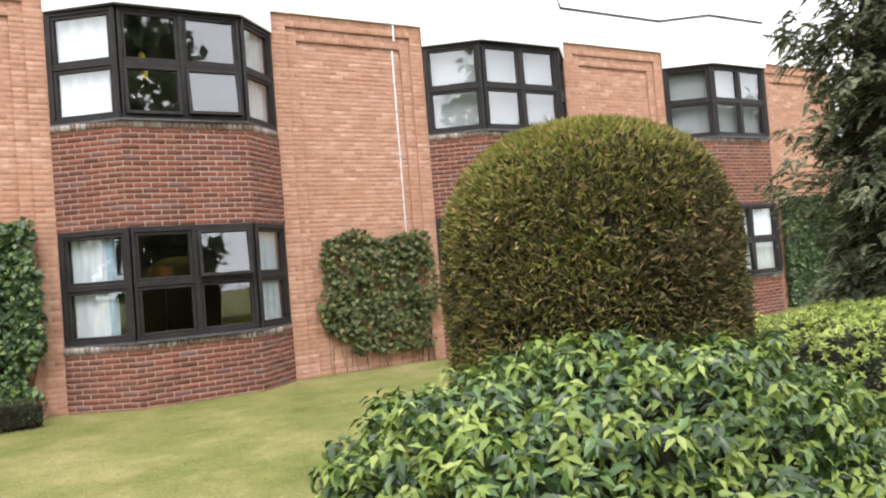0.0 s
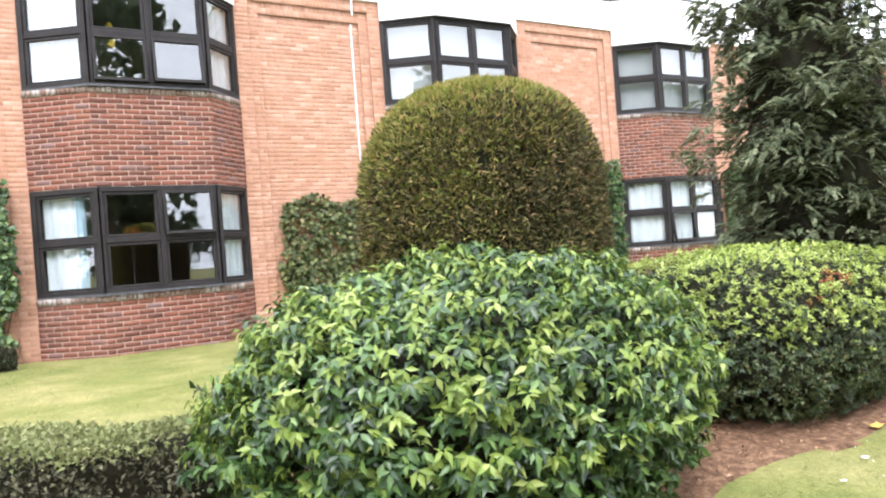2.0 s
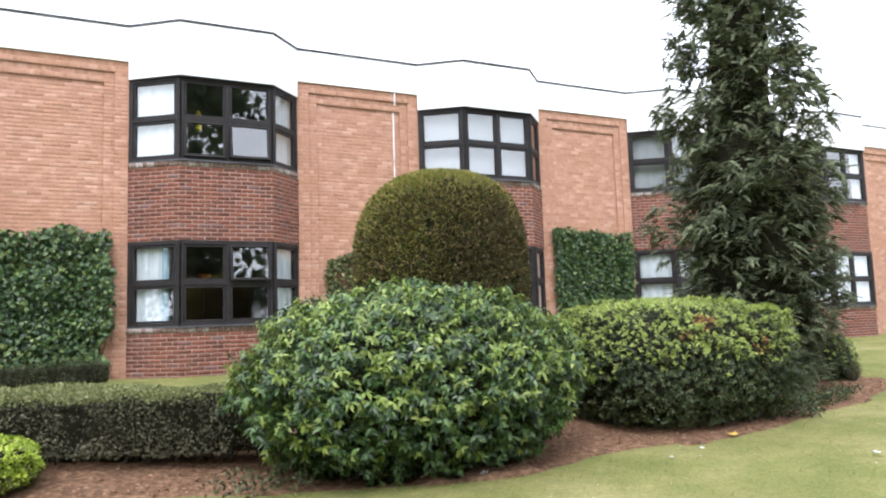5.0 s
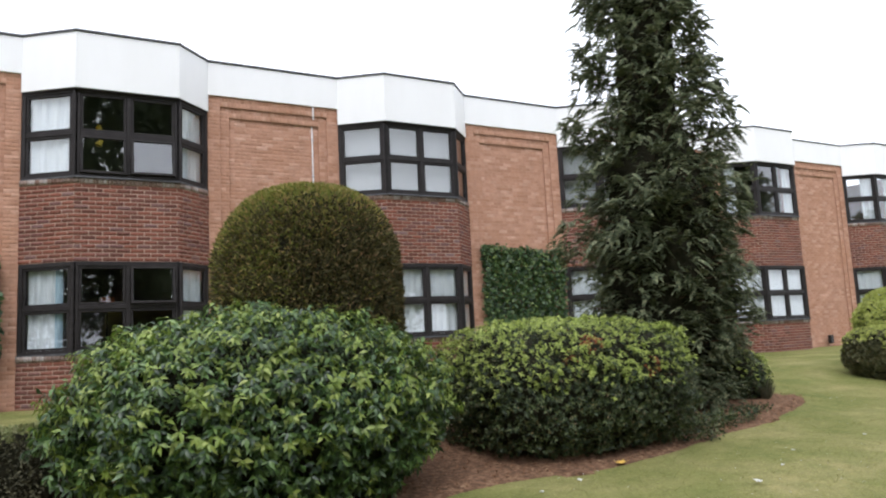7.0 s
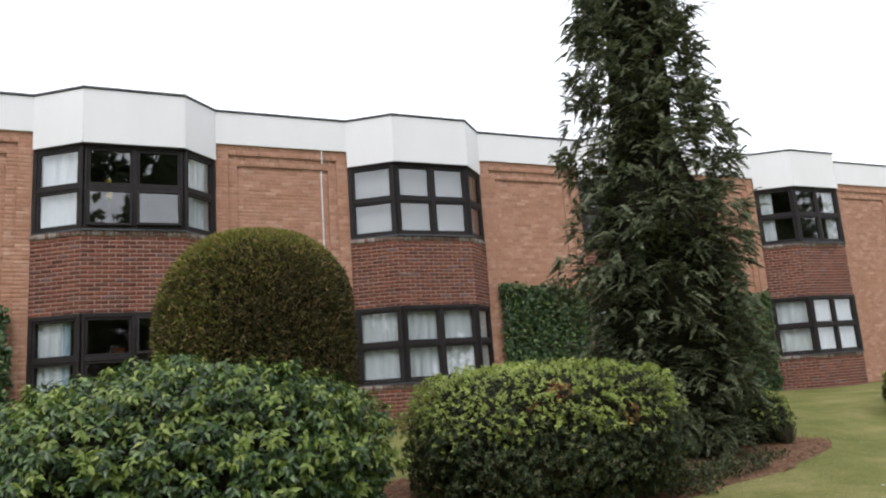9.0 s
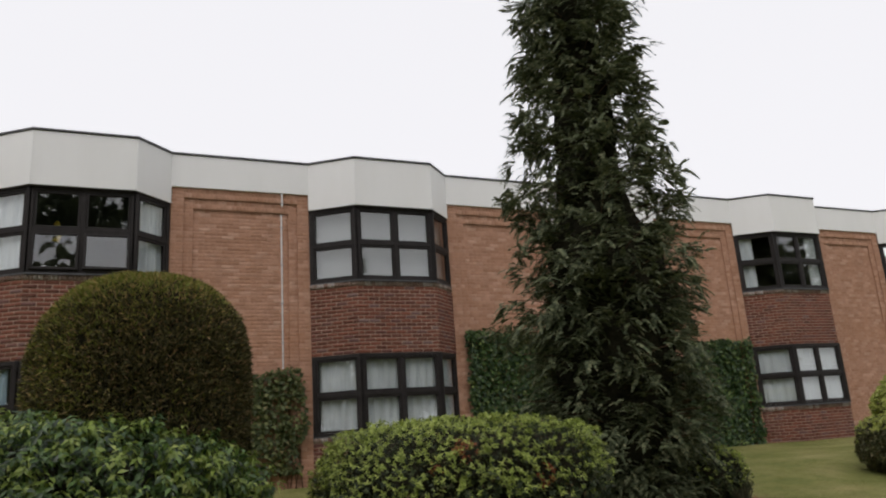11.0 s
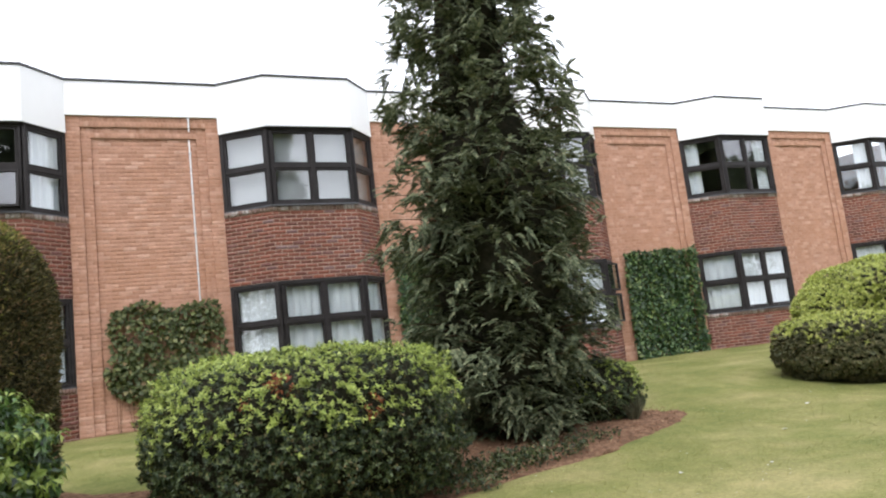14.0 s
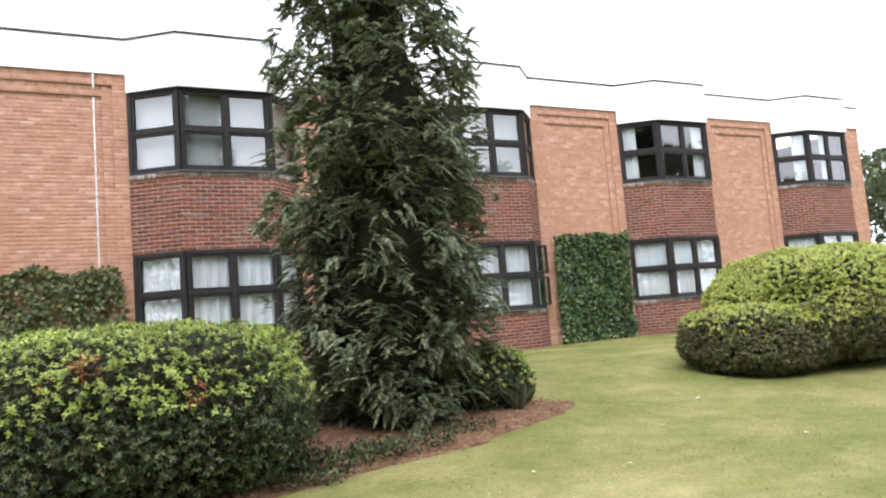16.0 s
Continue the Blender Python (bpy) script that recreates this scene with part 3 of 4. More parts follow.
def core_mesh(name, at, parent, mat, seg=40, rings=20, depth=0.1):
    """The twiggy inside of a shrub as a closed shell, painted near black for the shade between leaves."""
    th = np.linspace(0, 2 * np.pi, seg, endpoint=False)
    ph = np.linspace(-np.pi / 2, np.pi / 2, rings)
    d = np.array([[math.cos(p) * math.cos(t), math.cos(p) * math.sin(t), math.sin(p)] for p in ph for t in th])
    v = at(d, np.full(len(d), depth))
    f = []
    for i in range(rings - 1):
        for j in range(seg):
            f.append([i * seg + j, i * seg + (j + 1) % seg, (i + 1) * seg + (j + 1) % seg, (i + 1) * seg + j])
    return mesh_ob(name, v, f, mat, parent, smooth=True)


def shrub(name, c, r, e, count, length, width, mats, label, category, seed=1, amp=0.07, freq=2.5, new_share=0.3, rust=(), jut=0.8, up=0.35, deep=0.2, new_from=0.1, core_depth=0.12, stray=0.03, whorl=6, inner=0.25, fuzz=0.2, slim=False):
    """A shrub: twiggy inside painted dark as shade, old leaves, and bright leaves mostly on top for young growth and
    the light there. c: middle, r: half sizes.
    """
    g = np.random.default_rng(seed)
    base = (c[0], c[1], c[2] - r[2])
    ob = empty(name, base)
    tagged(ob, label, category)
    cc = (0, 0, r[2])
    at = shrub_shape(cc, r, e, seed, amp, freq)
    core_mesh("core", at, ob, M_TWIG_SHADE, depth=core_depth)
    shoots = int(count * (1 - inner) / whorl)
    d = unit(shoots, g)
    d = d[d[:, 2] > -0.93]
    dep = np.abs(g.normal(0, deep / 2.4, len(d))) - stray
    tip = at(d, dep)
    out = d / np.array(r)
    out /= np.linalg.norm(out, axis=1, keepdims=True)
    axis = out * jut + unit(len(d), g) * 0.45 + np.array([0, 0, 0.35])
    axis /= np.linalg.norm(axis, axis=1, keepdims=True)
    patch = np.array([noise.noise(Vector(q) * 3.1 + Vector((seed, 5, 2))) for q in d])
    # upper shoots turn bright: young growth, with the light from above painted in
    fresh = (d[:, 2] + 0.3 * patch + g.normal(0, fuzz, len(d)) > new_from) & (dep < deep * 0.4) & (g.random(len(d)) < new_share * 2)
    # leaves set round each shoot, arching away from it
    rep_i = np.repeat(np.arange(len(d)), whorl)
    turn = np.tile(np.arange(whorl), len(d)) * 2.4 + np.repeat(g.uniform(0, 6.28, len(d)), whorl)
    ax = axis[rep_i]
    s1 = np.cross(ax, [0.31, 0.2, 0.93])
    s1 /= np.linalg.norm(s1, axis=1, keepdims=True)
    s2 = np.cross(ax, s1)
    rad = s1 * np.cos(turn)[:, None] + s2 * np.sin(turn)[:, None]
    step = np.tile(np.arange(whorl) / whorl, len(d))[:, None]
    P = tip[rep_i] - ax * step * length * 0.7
    D = ax * (0.75 - 0.5 * step) + rad + np.array([0, 0, up]) + g.normal(0, 0.2, (len(P), 3))
    N = ax * 1.2 - rad * 0.2 + np.array([0, 0, 0.3]) + g.normal(0, 0.2, (len(P), 3))
    young = fresh[rep_i]
    L = length * g.uniform(0.7, 1.2, len(P))
    # older single leaves further in
    m = int(count * inner)
    di = unit(m, g)
    Pi = at(di, np.abs(g.normal(deep * 0.35, deep * 0.3, m)))
    P, D = np.concatenate([P, Pi]), np.concatenate([D, di * 0.6 + unit(m, g)])
    N, L = np.concatenate([N, di + unit(m, g) * 0.6]), np.concatenate([L, length * g.uniform(0.7, 1.2, m)])
    young = np.concatenate([young, np.zeros(m, bool)])
    rusty = np.zeros(len(P), bool)
    for (rx, ry, rz, rr) in rust:
        rusty |= (np.linalg.norm(P + np.array(base) - np.array((rx, ry, rz)), axis=1) < rr) & (g.random(len(P)) < 0.75)
    old = ~young & ~rusty
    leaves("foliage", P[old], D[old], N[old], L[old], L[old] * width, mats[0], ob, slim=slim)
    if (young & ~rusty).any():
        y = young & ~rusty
        leaves("young_lit_leaves", P[y], D[y], N[y], L[y], L[y] * width, mats[1], ob, slim=slim, label="bright yellow-green young leaves, top light painted in")
    if rusty.any():
        leaves("withered_leaves", P[rusty], D[rusty], N[rusty], L[rusty], L[rusty] * width, M_RUST, ob, label="rust-brown withered leaves")
    return ob


def zg(x, y):
    return float(ground_z(np.float64(x), np.float64(y)))


# the big laurel
shrub("laurel_bush", (-1.2, -8.66, 0.38), (1.47, 0.98, 0.78), 2.15, 40000, 0.072, 0.42, (M_LAUREL, M_LAUREL_NEW), "broad glossy green laurel bush with yellow-green young leaves", "bush", seed=3, amp=0.15, freq=5.2, new_share=0.26, deep=0.3, up=-0.95, new_from=-0.2, fuzz=0.35, jut=0.8, stray=0.05, core_depth=0.24, whorl=6, inner=0.2)
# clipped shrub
shrub("clipped_shrub", (2.2, -8.0, 0.31), (1.29, 1.06, 0.68), 3.7, 64000, 0.038, 0.52, (M_PRIVET, M_PRIVET_NEW_LIT), "clipped small-leaved green shrub with a few rusty patches", "bush", seed=5, amp=0.1, freq=6.5, new_share=1.0, jut=0.9, rust=((1.83, -8.95, 0.74, 0.12), (2.5, -9.07, 0.49, 0.1), (1.6, -8.95, 0.62, 0.07)), deep=0.2, new_from=0.2, fuzz=0.15, stray=0.03, core_depth=0.14, up=0.1, whorl=6, inner=0.2)


# ---- clipped yew: an upright dome ----
def build_yew():
    g = np.random.default_rng(11)
    x, y, rad, z0, z1 = -0.56, -7.85, 0.86, -0.32, 2.325
    ob = empty("topiary_yew", (x, y, zg(x, y)))
    tagged(ob, "tall dome-clipped dark green yew with brownish sprigs", "topiary")
    dz = -zg(x, y)

    def prof(z):
        s = np.clip((z - 1.2) / (z1 - 1.2), 0, 1)
        return rad * (1 - s ** 3.0) ** (1 / 2.8) * (0.93 + 0.07 * np.clip((z + 0.3) / 1.6, 0, 1))

    def at(th, z, dep):
        k = np.array([1 + 0.04 * noise.noise((math.cos(t) * 1.6, math.sin(t) * 1.6, q * 1.5)) + 0.03 * noise.noise((math.cos(t) * 6, math.sin(t) * 6, q * 5)) for t, q in zip(th, z)])
        rr = prof(z) * k * (1 - dep)
        return np.stack([rr * np.cos(th), rr * np.sin(th), z + dz], 1)

    # closed core in shade colour, so gaps between sprigs go dark
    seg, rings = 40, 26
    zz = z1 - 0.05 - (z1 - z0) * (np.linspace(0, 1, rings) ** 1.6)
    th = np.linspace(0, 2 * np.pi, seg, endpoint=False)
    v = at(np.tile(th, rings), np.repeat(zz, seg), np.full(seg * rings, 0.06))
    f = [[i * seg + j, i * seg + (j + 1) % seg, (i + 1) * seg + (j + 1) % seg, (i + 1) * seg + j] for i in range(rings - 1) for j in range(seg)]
    mesh_ob("core", v, f, M_TWIG_SHADE, ob, smooth=True)
    n = 105000
    s = g.random(n)
    top = g.random(n) < 0.3
    z = np.where(top, z1 - (z1 - 1.25) * s ** 2 * 0.999, z0 + (z1 - z0 - 0.3) * s)
    t = g.uniform(0, 2 * np.pi, n)
    P = at(t, z, np.abs(g.normal(0, 0.032, n)) - 0.004)
    e = 0.02
    slope = (prof(z + e) - prof(z - e)) / (2 * e)
    out = np.stack([np.cos(t), np.sin(t), np.clip(-slope, 0, 6)], 1)
    out /= np.linalg.norm(out, axis=1, keepdims=True)
    hole = np.linalg.norm(P - np.array([-0.45, -0.72, 1.72 + dz]), axis=1) < 0.05
    D = out * 0.55 + unit(n, g) * 0.7 + np.array([0, 0, 0.25])
    N = unit(n, g) + out * 0.5
    L = 0.05 * g.uniform(0.6, 1.3, n)
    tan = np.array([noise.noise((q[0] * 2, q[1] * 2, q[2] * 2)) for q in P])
    # top and left sprigs take the yellowish colour, as if lit from there
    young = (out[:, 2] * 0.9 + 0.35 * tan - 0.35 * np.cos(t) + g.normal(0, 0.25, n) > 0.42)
    keep = ~hole
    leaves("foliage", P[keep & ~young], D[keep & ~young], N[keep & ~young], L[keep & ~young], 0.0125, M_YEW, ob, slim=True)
    leaves("lit_growth", P[keep & young], D[keep & young], N[keep & young], L[keep & young], 0.0125, M_YEW_LIT, ob, slim=True, label="yellowish sprig tips, light on top and left side painted in")


build_yew()


# ---- tall cypress ----
def build_cypress():
    g = np.random.default_rng(21)
    x, y = 4.92, -6.93
    z0 = zg(x, y)
    H = 9.6 - z0
    ob = empty("cypress_tree", (x, y, z0))
    tagged(ob, "tall dark green conifer with drooping feathery sprays", "tree")

    def radius(z):
        z = np.asarray(z, float)
        return np.interp(z, [0.2, 0.8, 2.0, 3.6, 4.6, 5.6, 6.6, 8.0, 9.4, H], [0.82, 1.08, 1.28, 1.18, 1.0, 0.82, 0.72, 0.48, 0.16, 0.02])

    bm = bmesh.new()
    bmesh.ops.create_cone(bm, segments=12, radius1=0.17, radius2=0.02, depth=H, matrix=pose(0, 0, H / 2), cap_ends=True)
    part("trunk", bm, M_BARK, ob)
    P, D, N, L = [], [], [], []
    bv, bf = [], []
    golden = 2.399963
    count = 620
    for b in range(count):
        s = (b + 0.5) / count
        z = 0.1 + (H - 0.25) * s ** 1.1
        az = b * golden + g.normal(0, 0.3)
        if z > 3.2 and g.random() < 0.3:
            continue
        lump = 1 + 0.2 * noise.noise((math.cos(az) * 1.5, math.sin(az) * 1.5, z * 0.8))
        reach = float(radius(z)) * g.uniform(0.6, 1.06 if z < 3.2 else 1.12) * lump
        if math.cos(az) > 0.2:
            reach = min(reach, float(radius(z)) * 0.98)
        if 3.9 < z < 4.7 and math.cos(az - 2.5) > 0.88:
            reach *= 1.45
        way = np.array([math.cos(az), math.sin(az), 0])
        lift = 0.3 + 0.6 * s
        start = np.array([0, 0, max(0.1, z - 0.3 * reach)])
        nb = 7
        pts = [start + way * reach * q + np.array([0, 0, lift * reach * (q - 0.5 * q * q)]) for q in np.linspace(0.05, 1, nb)]
        side = np.array([-way[1], way[0], 0])
        th = 0.006 + 0.012 * (1 - s)
        i0 = len(bv)
        for q, p in enumerate(pts):
            w = th * (1 - 0.85 * q / nb)
            bv += [p + side * w, p - side * w * 0.5 + np.array([0, 0, w]), p - side * w * 0.5 - np.array([0, 0, w])]
        for q in range(nb - 1):
            for j in range(3):
                bf.append([i0 + 3 * q + j, i0 + 3 * q + (j + 1) % 3, i0 + 3 * q + 3 + (j + 1) % 3, i0 + 3 * q + 3 + j])
        # a shelf of nodding sprays towards the branch's end
        sprays = int(18 + 21 * reach)
        tufts = [(1 - (0.62 if z < 3.2 else 0.45) * g.random() ** 1.5, g.normal(0, 0.17) * (0.4 + reach), g.normal(0.0, 0.06), g.normal(0, 0.6), g.uniform(-0.5, 0.5)) for _ in range(3 + int(3 * reach))]
        for k in range(sprays):
            q, off, rise, turn, tilt = tufts[k % len(tufts)]
            p = pts[0] + (pts[-1] - pts[0]) * q + side * off + g.normal(0, 0.05, 3)
            p = p + np.array([0, 0, rise])
            sway = way * g.uniform(0.3, 0.9) + side * (turn + g.normal(0, 0.45)) + np.array([0, 0, tilt + g.uniform(-0.35, 0.35)])
            sway /= np.linalg.norm(sway)
            size = 0.17 * g.uniform(0.7, 1.4)
            sd = np.cross(sway, [0, 0, 1.0])
            sd /= np.linalg.norm(sd) + 1e-9
            nn = np.cross(sd, sway) + g.normal(0, 0.35, 3)
            for m in range(16):
                u = m / 16
                flip = 1 if m % 2 else -1
                dd = sway * 0.75 + sd * flip * 0.8 * (1 - 0.6 * u) + np.array([0, 0, -0.35 * u]) + g.normal(0, 0.12, 3)
                P.append(p + sway * size * u - np.array([0, 0, size * 0.35 * u * u]))
                D.append(dd)
                N.append(nn)
                L.append(size * 0.28 * (1.15 - 0.6 * u))
    mesh_ob("branchwork", np.array(bv), np.array(bf), M_BARK, ob)["kind"] = "stuff"
    P, D, N, L = np.array(P), np.array(D), np.array(N), np.array(L)
    leaves("foliage", P, D, N, L, L * 0.62, M_CYPRESS, ob, droop=0.2, slim=True)
    # inner column, coloured near black as the shade behind the sprays
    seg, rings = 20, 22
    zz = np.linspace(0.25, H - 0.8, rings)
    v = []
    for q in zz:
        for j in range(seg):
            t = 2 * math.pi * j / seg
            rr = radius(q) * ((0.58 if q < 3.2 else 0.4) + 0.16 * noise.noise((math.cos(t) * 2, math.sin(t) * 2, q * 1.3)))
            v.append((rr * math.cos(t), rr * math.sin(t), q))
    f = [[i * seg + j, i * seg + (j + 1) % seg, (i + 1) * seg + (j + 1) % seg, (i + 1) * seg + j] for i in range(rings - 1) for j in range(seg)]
    mesh_ob("inner_core", v, f, M_TWIG_SHADE, ob, smooth=True)


build_cypress()
shrub("small_shrub", (6.02, -6.95, 0.11), (0.55, 0.5, 0.4), 2.6, 10000, 0.04, 0.5, (M_PRIVET, M_PRIVET_NEW_LIT), "small rounded green shrub beside the conifer", "bush", seed=8, amp=0.1, new_share=1.0, new_from=0.12)
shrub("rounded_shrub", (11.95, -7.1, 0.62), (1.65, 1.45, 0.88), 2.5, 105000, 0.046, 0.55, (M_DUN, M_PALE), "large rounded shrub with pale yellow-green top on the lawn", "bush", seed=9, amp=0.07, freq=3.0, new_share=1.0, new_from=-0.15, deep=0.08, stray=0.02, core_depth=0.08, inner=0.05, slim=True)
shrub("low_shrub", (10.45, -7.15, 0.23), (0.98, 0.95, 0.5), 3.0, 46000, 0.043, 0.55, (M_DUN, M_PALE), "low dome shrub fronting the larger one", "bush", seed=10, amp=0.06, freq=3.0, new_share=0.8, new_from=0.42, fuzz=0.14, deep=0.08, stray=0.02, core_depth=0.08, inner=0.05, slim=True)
shrub("golden_shrub", (-4.8, -8.1, -0.1), (0.72, 0.45, 0.22), 2.8, 24000, 0.034, 0.55, (M_DUN, M_GOLD), "low golden yellow-green clipped shrub", "bush", seed=12, amp=0.06, new_share=1.0, new_from=-0.35, deep=0.08, stray=0.02, core_depth=0.08, inner=0.05, slim=True)


def hedge(name, p, q, depth, height, count, mats, label, seed, gap=0.0):
    """A clipped hedge along p-q; its face is thin and woody, with holes."""
    g = np.random.default_rng(seed)
    p, q = np.array(p, float), np.array(q, float)
    mid = (p + q) / 2
    ln = np.linalg.norm(q - p)
    ang = math.atan2(q[1] - p[1], q[0] - p[0])
    zb = zg(*mid)
    ob = empty(name, (mid[0], mid[1], zb))
    ob.rotation_euler = (0, 0, ang)
    tagged(ob, label, "hedge")
    r = (ln / 2, depth / 2, height / 2)

    def at(d, dep):
        k = super_r(d, 7.0) * (1 - dep)
        P = d * k[:, None] * np.array(r)
        P = P + np.array([0, 0, height / 2])
        n1 = np.array([noise.noise((a * 1.6, b * 1.6, c * 1.6 + seed)) for a, b, c in P])
        P[:, 2] += 0.05 * n1 * (P[:, 2] / height)
        P[:, 1] += 0.07 * n1
        return P

    # ways over a box, evenly by area
    u = g.uniform(-1, 1, (count, 3))
    areas = np.array([depth * height, ln * height, ln * depth])
    ax = g.choice(3, count, p=areas / areas.sum())
    u[np.arange(count), ax] = np.sign(u[np.arange(count), ax])
    u = u / np.linalg.norm(u, axis=1, keepdims=True)
    dep = np.abs(g.normal(0, 0.12, count))
    P = at(u, dep)
    holes = np.array([noise.noise((a * 2.4, c * 3.0, seed * 3.0)) for a, b, c in P])
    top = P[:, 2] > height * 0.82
    keep = top | (holes < 0.22) | (g.random(count) < 0.25)
    keep &= P[:, 2] > 0.03
    P, u, top, dep = P[keep], u[keep], top[keep], dep[keep]
    n = len(P)
    D = u * 0.5 + unit(n, g) * 0.9 + np.array([0, 0, 0.4])
    N = unit(n, g) + np.array([0, 0, 0.8])
    L = 0.036 * g.uniform(0.6, 1.3, n)
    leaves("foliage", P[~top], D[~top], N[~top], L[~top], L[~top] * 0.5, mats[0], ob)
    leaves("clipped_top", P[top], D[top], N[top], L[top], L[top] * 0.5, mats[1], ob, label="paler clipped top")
    # woody stems
    sv, sf = [], []
    for i in range(int(ln * 26)):
        bx, by = g.uniform(-ln / 2, ln / 2) * 0.98, g.uniform(-depth / 2, depth / 2) * 0.75
        lean = g.normal(0, 0.1, 2)
        k = len(sv)
        w = g.uniform(0.006, 0.014)
        for zz, ww in ((-0.02, w), (height * 0.45, w * 0.7), (height * 0.92, w * 0.35)):
            ox, oy = bx + lean[0] * zz / height * 1.6, by + lean[1] * zz / height
            sv += [(ox + ww, oy, zz), (ox - ww * 0.5, oy + ww, zz), (ox - ww * 0.5, oy - ww, zz)]
        for lv in range(2):
            for j in range(3):
                sf.append([k + 3 * lv + j, k + 3 * lv + (j + 1) % 3, k + 3 * lv + 3 + (j + 1) % 3, k + 3 * lv + 3 + j])
    mesh_ob("stem_mass", sv, sf, M_TWIG_SHADE, ob)["kind"] = "stuff"
    # dark box that paints the shade inside the hedge
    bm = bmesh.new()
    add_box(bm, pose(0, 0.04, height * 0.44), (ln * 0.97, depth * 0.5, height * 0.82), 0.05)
    part("inner_core", bm, M_TWIG_SHADE, ob)
    return ob


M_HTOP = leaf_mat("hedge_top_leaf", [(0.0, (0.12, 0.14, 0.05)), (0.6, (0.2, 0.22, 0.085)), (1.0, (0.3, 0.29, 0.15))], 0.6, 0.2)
hedge("low_hedge", (-7.7, -5.7), (-2.3, -8.2), 0.78, 0.56, 44000, (M_HEDGE, M_HTOP), "low thin clipped hedge with grey-brown bare lower twigs", 31)
hedge("wall_hedge", (-6.2, -0.75), (-3.45, -0.75), 0.5, 0.36, 6000, (M_PRIVET, M_PRIVET), "low dark green hedge along the wall foot", 32)


# ---- ivy on the wall panels ----
def ivy(name, k, x0, x1, z0, z1, count, label, seed, ragged=0.12, thick=0.1):
    g = np.random.default_rng(seed)
    ob = empty(name, (left(k), 0.0, 0.0))
    tagged(ob, label, "ivy")
    n = count
    x, z = g.uniform(x0, x1, n), g.uniform(z0, z1, n)
    m = np.array([noise.noise((a * 1.5, b * 1.5, seed)) for a, b in zip(x, z)])
    edge = np.minimum.reduce([x - x0, x1 - x, z1 - z])
    keep = (edge + ragged * 1.3 * m > ragged * 0.35) & (m > -0.75 + 0.45 * ragged)
    if k == 0:
        gaps = np.array([noise.noise((a * 4.4, b * 4.4, 3.5)) for a, b in zip(x, z)])
        keep &= (gaps < 0.18) | (g.random(len(x)) < 0.25)
        keep &= x - x0 > 0.75 * np.clip(1.0 - z, 0, 1) + 0.35 * m
    x, z, m = x[keep], z[keep], m[keep]
    n = len(x)
    bulge = thick * (0.5 + 0.6 * (m + 0.4))
    y = np.where((x > 0.42) & (x < PANEL - 0.42), 0.09, 0.0) - np.abs(bulge) * g.uniform(0.15, 1.0, n) - 0.015
    P = np.stack([x, y, z], 1)
    D = np.stack([g.normal(0, 0.7, n), np.full(n, -0.5) + g.normal(0, 0.25, n), g.normal(-0.55, 0.5, n)], 1)
    N = np.stack([g.normal(0, 0.4, n), np.full(n, -1.0), g.normal(0.6, 0.6, n)], 1)
    L = 0.09 * g.uniform(0.55, 1.3, n)
    leaves("foliage", P, D, N, L, L * 0.85, M_IVY_DULL if k == 0 else M_IVY, ob)
    sv, sf = [], []
    for i in range(26):
        px = g.uniform(x0 + 0.1, x1 - 0.1)
        q = len(sv)
        for s in range(7):
            zz = (z1 - 0.15) * s / 6
            px += g.normal(0, 0.05)
            px = min(max(px, x0 + 0.06), x1 - 0.06)
            w = 0.009 * (1 - 0.7 * s / 6)
            yy = (0.09 if 0.42 < px < PANEL - 0.42 else 0.0) - 0.006
            sv += [(px - w, yy, zz), (px, yy - w * 1.6, zz), (px + w, yy, zz)]
        for s in range(6):
            sf += [[q + 3 * s, q + 3 * s + 1, q + 3 * s + 4, q + 3 * s + 3], [q + 3 * s + 1, q + 3 * s + 2, q + 3 * s + 5, q + 3 * s + 4]]
    mesh_ob("stem_mass", sv, sf, M_BARK, ob)["kind"] = "stuff"
    return ob


ivy("ivy", -1, 0.1, 2.5, 0.3, 2.85, 9000, "thick dark green ivy covering the lower wall panel", 41, 0.45, 0.28)
ivy("ivy", 0, 0.4, 2.6, 0.3, 2.4, 5600, "patchy ivy on the orange wall panel, brick showing through", 42, 0.26, 0.2)
ivy("ivy", 1, 0.22, 2.66, 0.0, 3.0, 9500, "dense square-trimmed green ivy on the wall panel", 43, 0.1, 0.12)
ivy("ivy", 2, 0.3, 2.62, 0.0, 2.72, 9000, "dense square-trimmed green ivy on the wall panel", 44, 0.1, 0.14)


# ---- curtains ----
for k in range(FIRST + 1, LAST + 1):
    if k in (1, 2, 3):
        for n in range(3):
            curtain(k, 0, n, 0.06, 0.94, M_NET)
# flat sheets added behind upper panes to imitate the reflected sky
for n in range(3):
    curtain(1, 1, n, 0.02, 0.98, M_SKY_SHEET, depth=0.2)
    curtain(2, 1, n, 0.02, 0.98, M_SKY_SHEET, depth=0.2)
curtain(0, 0, 0, 0.12, 0.62, M_NET)
curtain(0, 0, 0, 0.55, 0.72, M_BLUE)
curtain(0, 0, 2, 0.2, 0.9, M_NET)
curtain(0, 1, 0, 0.1, 0.95, M_NET)
curtain(0, 1, 2, 0.3, 0.9, M_NET)
curtain(3, 1, 0, 0.1, 0.45, M_NET)
curtain(3, 1, 1, 0.75, 0.98, M_NET)
curtain(4, 0, 1, 0.05, 0.95, M_NET)
curtain(4, 0, 0, 0.1, 0.9, M_NET)
curtain(-1, 0, 1, 0.1, 0.5, M_NET)
curtain(-1, 1, 1, 0.1, 0.9, M_NET)
curtain(4, 1, 0, 0.55, 0.9, M_NET)
curtain(4, 1, 1, 0.35, 0.6, M_NET)


